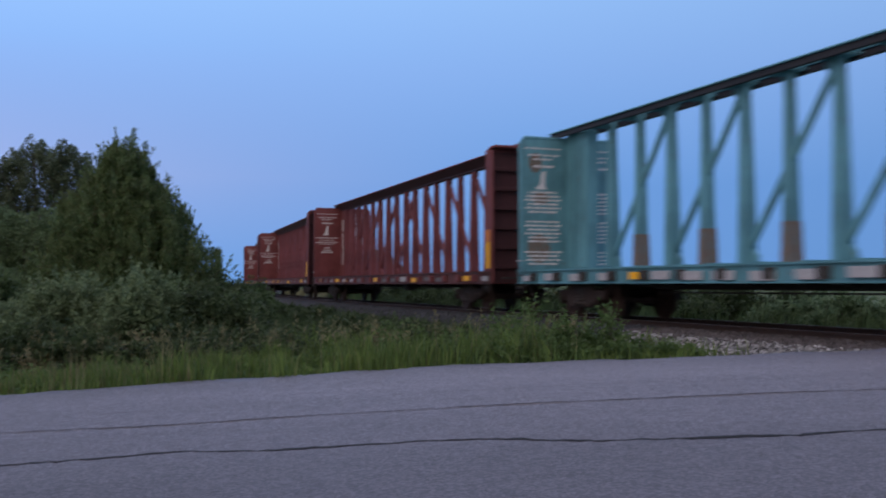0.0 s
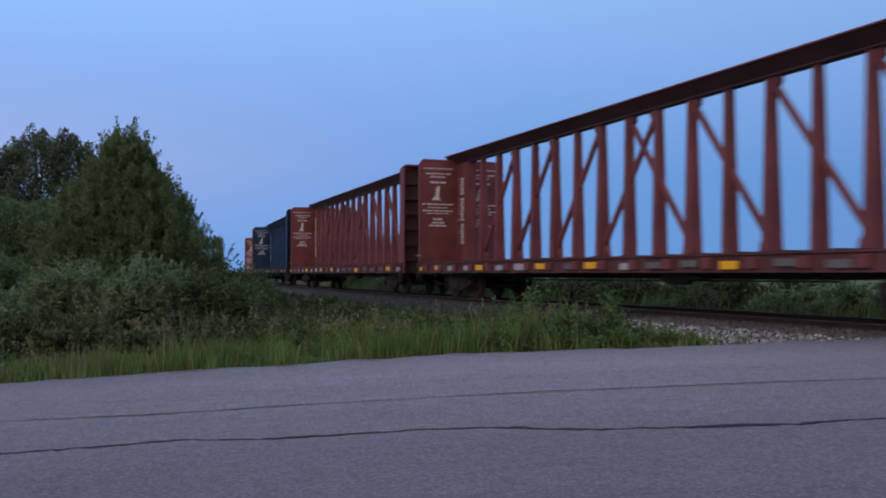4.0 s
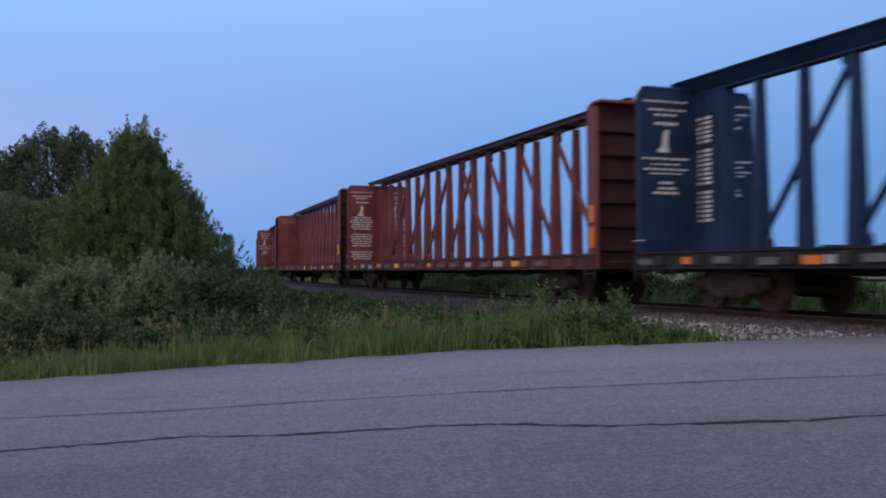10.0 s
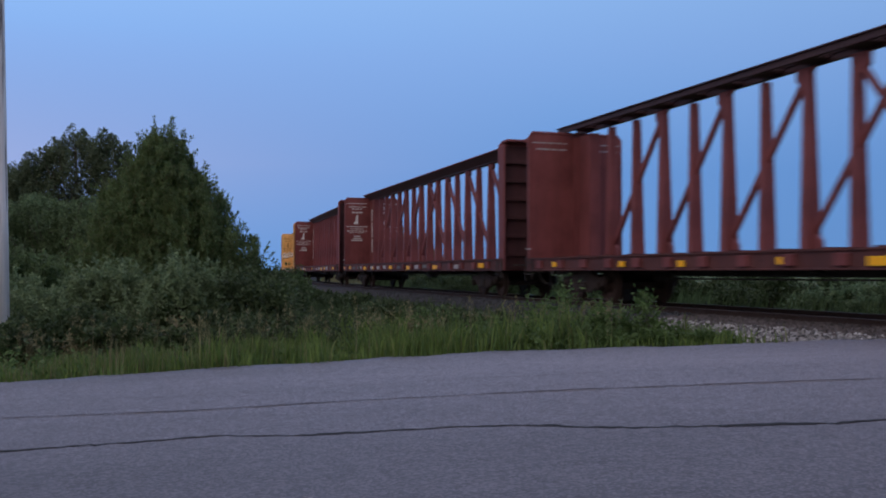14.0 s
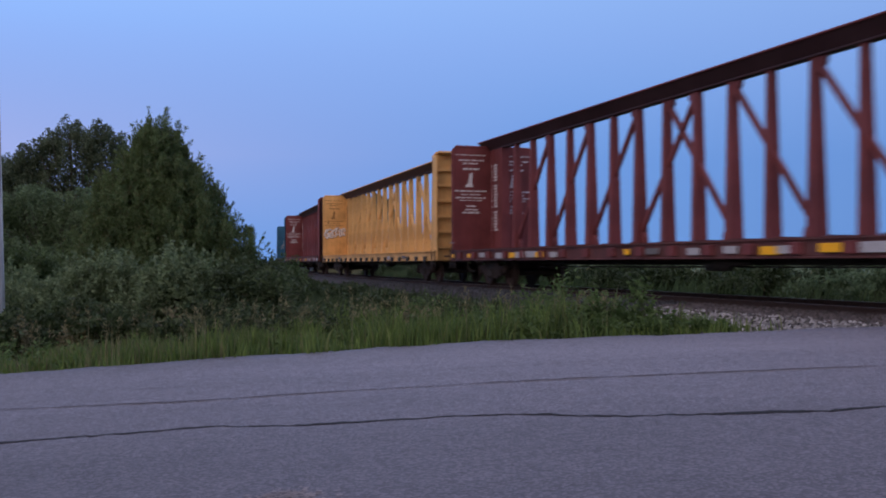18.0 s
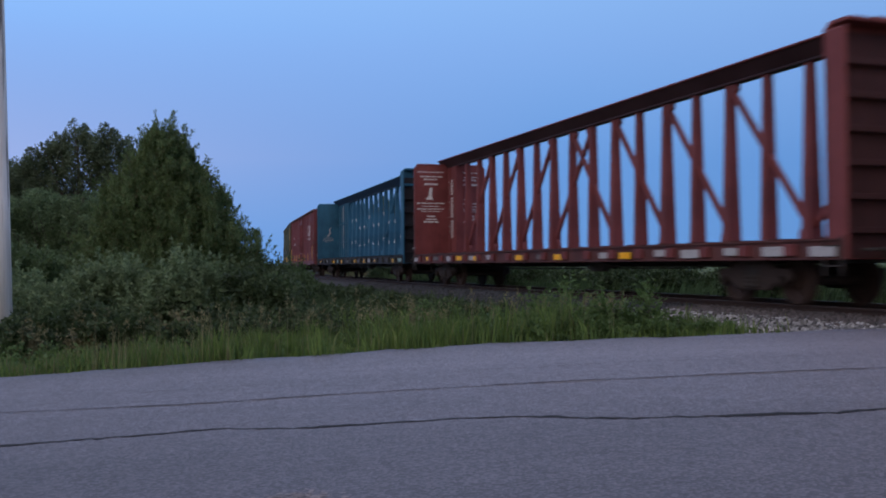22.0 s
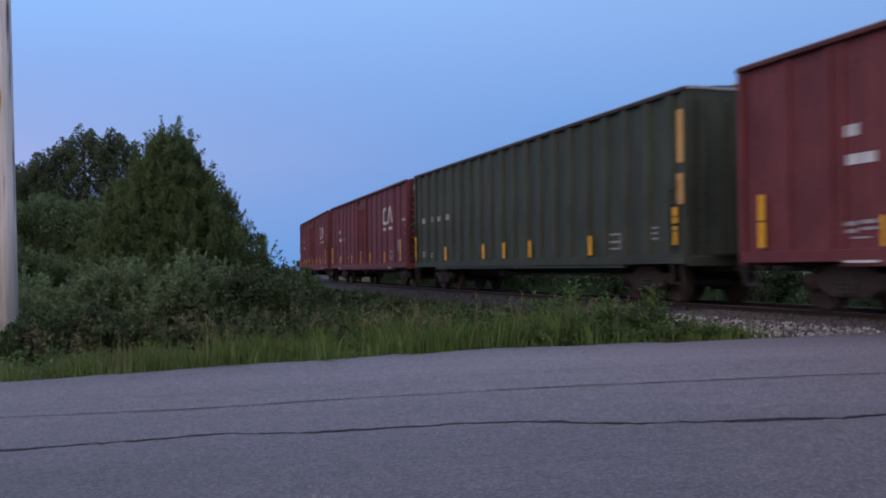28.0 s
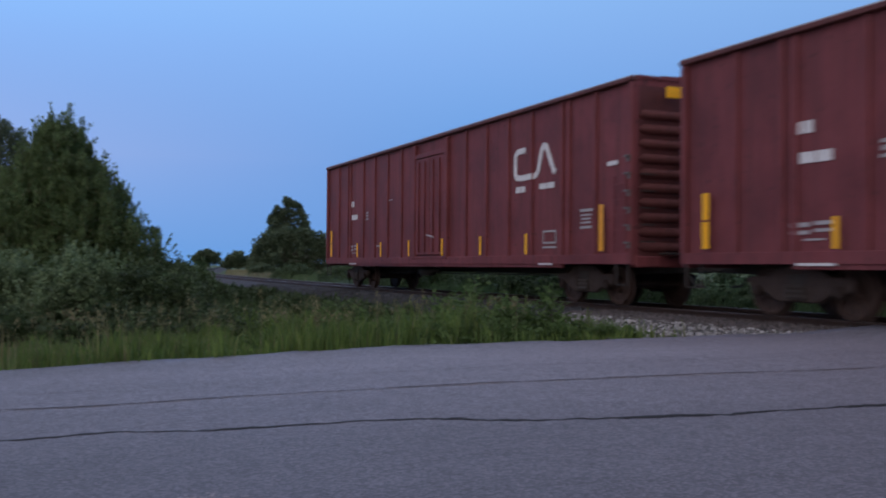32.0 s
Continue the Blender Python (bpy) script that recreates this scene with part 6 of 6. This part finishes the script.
tagged(new("seed_heads", quick("seed_heads", *seed_heads(), L_DRY)), "brown feathery grass seed heads", "grass", "", "stuff")


def weed(x, y, w, h, seed, mat=None, label="leafy green weed clump on the verge"):
    rng = np.random.default_rng(seed)
    tips, pts = [], []
    for k in range(int(20 + 30 * w)):
        a, q = rng.uniform(0, 6.283), math.sqrt(rng.uniform(0, 1)) * w / 2
        top = h * rng.uniform(0.35, 1.12) * (1 - 0.45 * (2 * q / w) ** 2)
        tip = np.array((q * math.cos(a), q * math.sin(a), top))
        tips.append(tuple(tip))
        f = rng.uniform(0.15, 1, 44)[:, None]
        pts.append(np.array((tip[0] * 0.6, tip[1] * 0.6, 0)) * (1 - f) + tip * f + rng.normal(0, 0.05, (44, 3)))
    crown = leaves(np.concatenate(pts), 0.085, 0.034, seed, 0.35)
    return plant("weed_clump", x, y, stems((0, 0, 0), tips[::2], 0.008, seed, 0.05), crown, M_BARK, mat or L_WEED, label, "weed", "verge weeds")


for k, (x, y, w, h) in enumerate(((1.45, 13.7, 1.2, 1.1), (1.95, 13.6, 0.8, 0.9), (1.0, 14.1, 1.0, 0.95), (2.5, 13.4, 0.45, 0.98), (2.3, 13.9, 0.6, 0.75), (3.3, 13.45, 0.4, 0.35), (2.9, 13.5, 0.5, 0.4), (3.7, 13.7, 0.4, 0.25), (-1.6, 15.6, 1.0, 0.7), (-2.4, 15.2, 1.2, 0.8), (-2.9, 16.4, 1.4, 0.9), (-1.9, 17.2, 1.2, 0.6), (-0.6, 16.8, 1.1, 0.75), (0.3, 15.6, 0.9, 0.6), (-2.4, 19.0, 1.4, 0.75), (-1.0, 20.5, 1.2, 0.5), (-3.4, 14.6, 1.0, 0.8), (-3.6, 17.6, 1.4, 1.1), (0.55, 13.35, 0.9, 0.55), (0.1, 13.2, 0.8, 0.5), (1.3, 12.9, 0.8, 0.45), (1.9, 13.0, 0.7, 0.4), (0.8, 12.6, 0.7, 0.35), (2.5, 12.95, 0.5, 0.35), (-0.6, 13.5, 0.8, 0.5), (-1.5, 13.4, 0.7, 0.45))):
    weed(x, y, w, h, 40 + k, L_SHADE if x < -1.5 and y > 14 else None)

for k, (x, y, w, h) in enumerate(((-4.7, 15.2, 0.5, 0.62), (-3.3, 14.9, 0.4, 0.6), (-5.9, 14.5, 0.6, 0.5), (-6.6, 13.9, 0.5, 0.55), (-1.7, 16.3, 0.5, 0.7), (-0.9, 15.9, 0.4, 0.65), (-7.9, 13.7, 0.6, 0.5))):
    weed(x, y, w, h, 440 + k, L_DRY, "withered tan weed stalks on the verge")

cedar(-7.80, 24.0, 5.3, 5)
feathery_tree("poplar_tree", -15.2, 36.5, (-3.6, -2.5, -1.56, -0.9, -0.26, 0.3, 0.65, 1.04, 1.6, 2.3), (4.7, 5.5, 6.0, 6.4, 7.15, 6.6, 6.2, 7.0, 6.5, 5.4), 6, L_POPLAR, "dark leafy poplar standing behind the cedar", 520, 1.0, 0.095, 24000)
feathery_tree("poplar_tree", -18.9, 38.0, (-2.2, -1.0, 0.0, 0.9, 1.8), (4.2, 5.2, 5.9, 5.4, 4.6), 7, L_POPLAR, "dark leafy poplar at the thicket's edge", 260)
feathery_tree("willow_tree", -12.9, 29.0, (-3.0, -2.2, -1.3, -0.5, 0.4, 1.2, 2.2, 2.9), (2.6, 3.1, 3.4, 3.9, 3.5, 3.7, 3.0, 2.5), 8, L_THICKET, "low dull green willow beside the cedar", 420, 0.3, 0.08, 26000)
feathery_tree("willow_tree", -16.4, 30.5, (-2.4, -1.4, -0.5, 0.5, 1.4, 2.4), (2.9, 3.6, 3.3, 3.8, 3.2, 2.7), 9, L_THICKET, "low dull green willow in the thicket", 340, 0.3, 0.08, 22000)
broadleaf("young_aspen", -5.95, 25.5, [(0, 0, 2.2, 0.28), (0.25, 0, 1.5, 0.32), (-0.25, 0.1, 1.35, 0.35), (0.15, 0, 2.25, 0.16)], 10, L_DARK, "thin young aspen with sparse leaves", 520, 0.11, 0.03)

# thicket: grey-green willows in front, darker shrubs between and behind
for k, (x, y, w, h) in enumerate(((-5.2, 17.3, 2.3, 1.62), (-6.7, 17.6, 2.2, 1.5), (-8.2, 17.0, 2.2, 1.35), (-9.6, 16.6, 2.0, 1.3))):
    shrub(x, y, w, h, 60 + k, L_WILLOW, "grey-green willow shrub on the verge", 2100, 0.085)
for k, (x, y, w, h) in enumerate(((-6.3, 15.7, 1.9, 0.75), (-8.0, 15.3, 1.8, 0.85), (-4.2, 16.0, 1.7, 0.8), (-4.1, 17.6, 1.7, 1.35), (-4.0, 18.8, 1.4, 1.1), (-9.4, 15.0, 2.2, 1.0), (-10.8, 15.2, 2.4, 1.2), (-12.5, 15.6, 2.6, 1.3), (-5.4, 14.6, 1.6, 0.6), (-7.0, 14.0, 1.6, 0.6), (-8.6, 13.6, 1.6, 0.7), (-4.2, 14.6, 1.2, 0.5), (-4.6, 20.0, 2.2, 1.35), (-6.0, 20.6, 2.6, 1.6), (-9.8, 20.0, 3.0, 1.9), (-11.8, 21.0, 3.0, 2.1), (-13.6, 20.5, 3.2, 2.2), (-5.0, 23.0, 2.2, 1.5), (-5.7, 27.0, 2.4, 1.7), (-6.6, 33.0, 2.6, 1.4))):
    # front and gap shrubs coloured dark so they pass for shaded hollows
    shrub(x, y, w, h, 80 + k, L_SHADE if y < 16.2 or -5.2 < x < -4 else L_DARK, "dark green leafy shrub in the thicket", 1500, 0.095)

for k, (x, y, w, h) in enumerate(((-14.5, 27.0, 3.2, 2.7), (-12.2, 25.6, 3.0, 2.3), (-16.8, 27.5, 3.2, 2.8), (-18.6, 31.0, 3.6, 3.2))):
    shrub(x, y, w, h, 300 + k, L_THICKET, "tall dull green willow shrub behind the thicket", 2600, 0.085)

# low bushes on the near bank of the track, thicket shade put into their leaf colour
rng_bank = np.random.default_rng(78)
for k in range(26):
    x, y = beside(19 + k * 1.15, -4.3 - rng_bank.uniform(0, 2.4))
    shrub(x, y, rng_bank.uniform(1.0, 1.8), rng_bank.uniform(0.4, 0.62), 340 + k, L_SHADE, "dark low bush on the near bank of the track", 900, 0.11, "bushes on the bank")

# growth beyond the track
rng_far = np.random.default_rng(77)
for k in range(64):
    s = -20 + k * 1.45 + rng_far.uniform(-0.8, 0.8)
    x, y = beside(s, 4.6 + rng_far.uniform(-0.4, 2.8))
    # shade put into leaf tone: dark beyond s = 20, paler nearer
    shrub(x, y, rng_far.uniform(1.8, 3.2), rng_far.uniform(0.95, 1.45), 120 + k, L_SHADE if s > 20 else L_THICKET, "low green shrub beyond the track", 600, 0.14, "shrubs beyond the track")


def far_grass(seed, count, s0, s1, l0, l1, h, w, mat, label):
    rng = np.random.default_rng(seed)
    s, l = rng.uniform(s0, s1, count), rng.uniform(l0, l1, count)
    p = np.array([beside(a, b) for a, b in zip(s, l)])
    z = land_z(p[:, 0], p[:, 1])
    return tagged(new("grass", quick("grass", *blades(np.column_stack([p, z]), np.full(count, h), w, seed), mat)), label, "grass", "", "stuff")


far_grass(51, 42000, -30, 70, 3.2, 16, 0.75, 0.035, L_DARK, "rough grass beyond the track")
far_grass(52, 16000, 19, 110, -12, -3.4, 0.5, 0.03, L_SHADE, "rough grass along the track")


far_grass(53, 26000, 62, 175, 3.4, 40, 0.6, 0.05, L_DRY, "pale dry grass across the field")


def far_tree(x, y, clumps, seed, label, per=420, leaf=0.34):
    return broadleaf("distant_tree", x, y, clumps, seed, L_FAR, label, per, leaf, 0.2, "distant trees")


feathery_tree("distant_tree", -13.3, 140, (-4.9, -4.3, -3.6, -2.1, -1.0, 0.0, 1.2, 2.5, 3.8, 5.0, 7.0, 9.2), (2.6, 4.0, 5.5, 6.6, 6.3, 6.8, 6.6, 6.9, 6.3, 6.1, 5.2, 3.2), 201, L_FAR, "broad rounded dark tree in the distance", 420, 0.4, 0.3, 9000, 2.0, "distant trees")
feathery_tree("distant_tree", -13.9, 147, (-2.5, -2.0, -1.2, -0.5, -0.2, 0.0, 0.9, 2.2, 2.9, 3.6), (8.7, 9.4, 10.7, 10.1, 9.0, 11.9, 11.4, 10.9, 9.4, 7.4), 206, L_FAR, "tall ragged two-topped tree behind the rounded one", 330, 2.0, 0.28, 6000, 1.3, "distant trees")
far_tree(-52, 300, [(0, 0, 4.0, 2.6), (2.2, 0, 3.4, 2.0), (-2.4, 0, 3.2, 2.0)], 202, "small round tree on the horizon")
far_tree(-27, 190, [(0, 0, 2.4, 1.8), (2.2, 0, 1.7, 1.4), (-2.0, 0, 1.6, 1.4)], 203, "low round tree on the horizon")
far_tree(-12.7, 110, [(0, 0, 0.75, 0.95), (1.0, 0, 0.65, 0.8), (-1.1, 0, 0.6, 0.8), (-0.2, 0.2, 1.1, 0.6)], 204, "low bush in the field", 900, 0.2)
far_tree(-4.0, 118, [(0, 0, 1.0, 1.1), (2.0, 0, 1.2, 1.2), (-1.4, 0, 0.7, 0.8)], 205, "low bush in the field beyond the track")


def woods(seed, count, az0, az1, dist0, dist1, h0, h1, per, label):
    """A far belt of trees, too distant to tell apart."""
    rng = np.random.default_rng(seed)
    clumps = []
    for k in range(count):
        az, r = rng.uniform(az0, az1), rng.uniform(dist0, dist1)
        x, y, h = r * math.sin(az), r * math.cos(az), rng.uniform(h0, h1) * (0.7 + 0.3 * math.sin(az * 37) * math.sin(az * 91 + 1))
        if abs(float(off_track(x, y))) < 9:
            continue
        for j in range(5):
            clumps.append((x + rng.normal(0, h * 0.3), y + rng.normal(0, h * 0.3), -0.6 + h * rng.uniform(0.15, 0.85), h * rng.uniform(0.16, 0.3)))
    pts = clumped(clumps, per, seed)
    return tagged(new("far_woods", quick("far_woods", *leaves(pts, 1.1, 0.8, seed, 0.1), L_FAR)), label, "woods", "", "stuff")


woods(61, 520, -0.75, 1.15, 420, 640, 4, 8, 9, "dark line of woods along the horizon")
woods(62, 70, -0.16, 0.9, 200, 300, 1.5, 3.5, 22, "scattered bushes across the field")

# ---- utility pole at the road's edge ----
def utility_pole(x, y):
    p = tagged(new("utility_pole"), "weathered grey wooden utility pole leaning slightly", "utility pole")
    p.matrix_basis = pose(x - 0.01, y, float(land_z(x, y)) - 0.1, 0, -1.25, 0)
    part("pole", mesh_of("pole", M_POLE, turned([(0.165, 0), (0.155, 2.5), (0.14, 5.5), (0.12, 9.0), (0.11, 9.3)], 18, "z"), 0, True), p)
    part("cable", mesh_of("pole_cable", M_CABLE, tube([(-0.15, -0.10, 0), (-0.15, -0.10, 1.6), (-0.10, -0.15, 2.2), (-0.14, -0.1, 3.2), (-0.13, -0.1, 6.0), (-0.12, -0.08, 9.0)], 0.016, 6)), p, None, "black cable running down the pole")
    part("tag", mesh_of("pole_tag", M_YELLOW, box(-0.045, 0.045, -0.168, -0.15, 3.95, 4.2), 0.004), p, None, "small yellow tag")
    part("cable_guard", mesh_of("cable_guard", M_GALV, box(-0.19, -0.11, -0.17, -0.08, 0.0, 1.5), 0.01), p, None, "grey metal cable guard")
    for z in (1.9, 3.1, 4.4, 5.8):
        part("staple", mesh_of("staple", M_GALV, box(-0.17, -0.09, -0.155, -0.115, -0.012, 0.012)), p, pose(0, 0, z))
    return p


utility_pole(-7.05, 14.15)


motions()
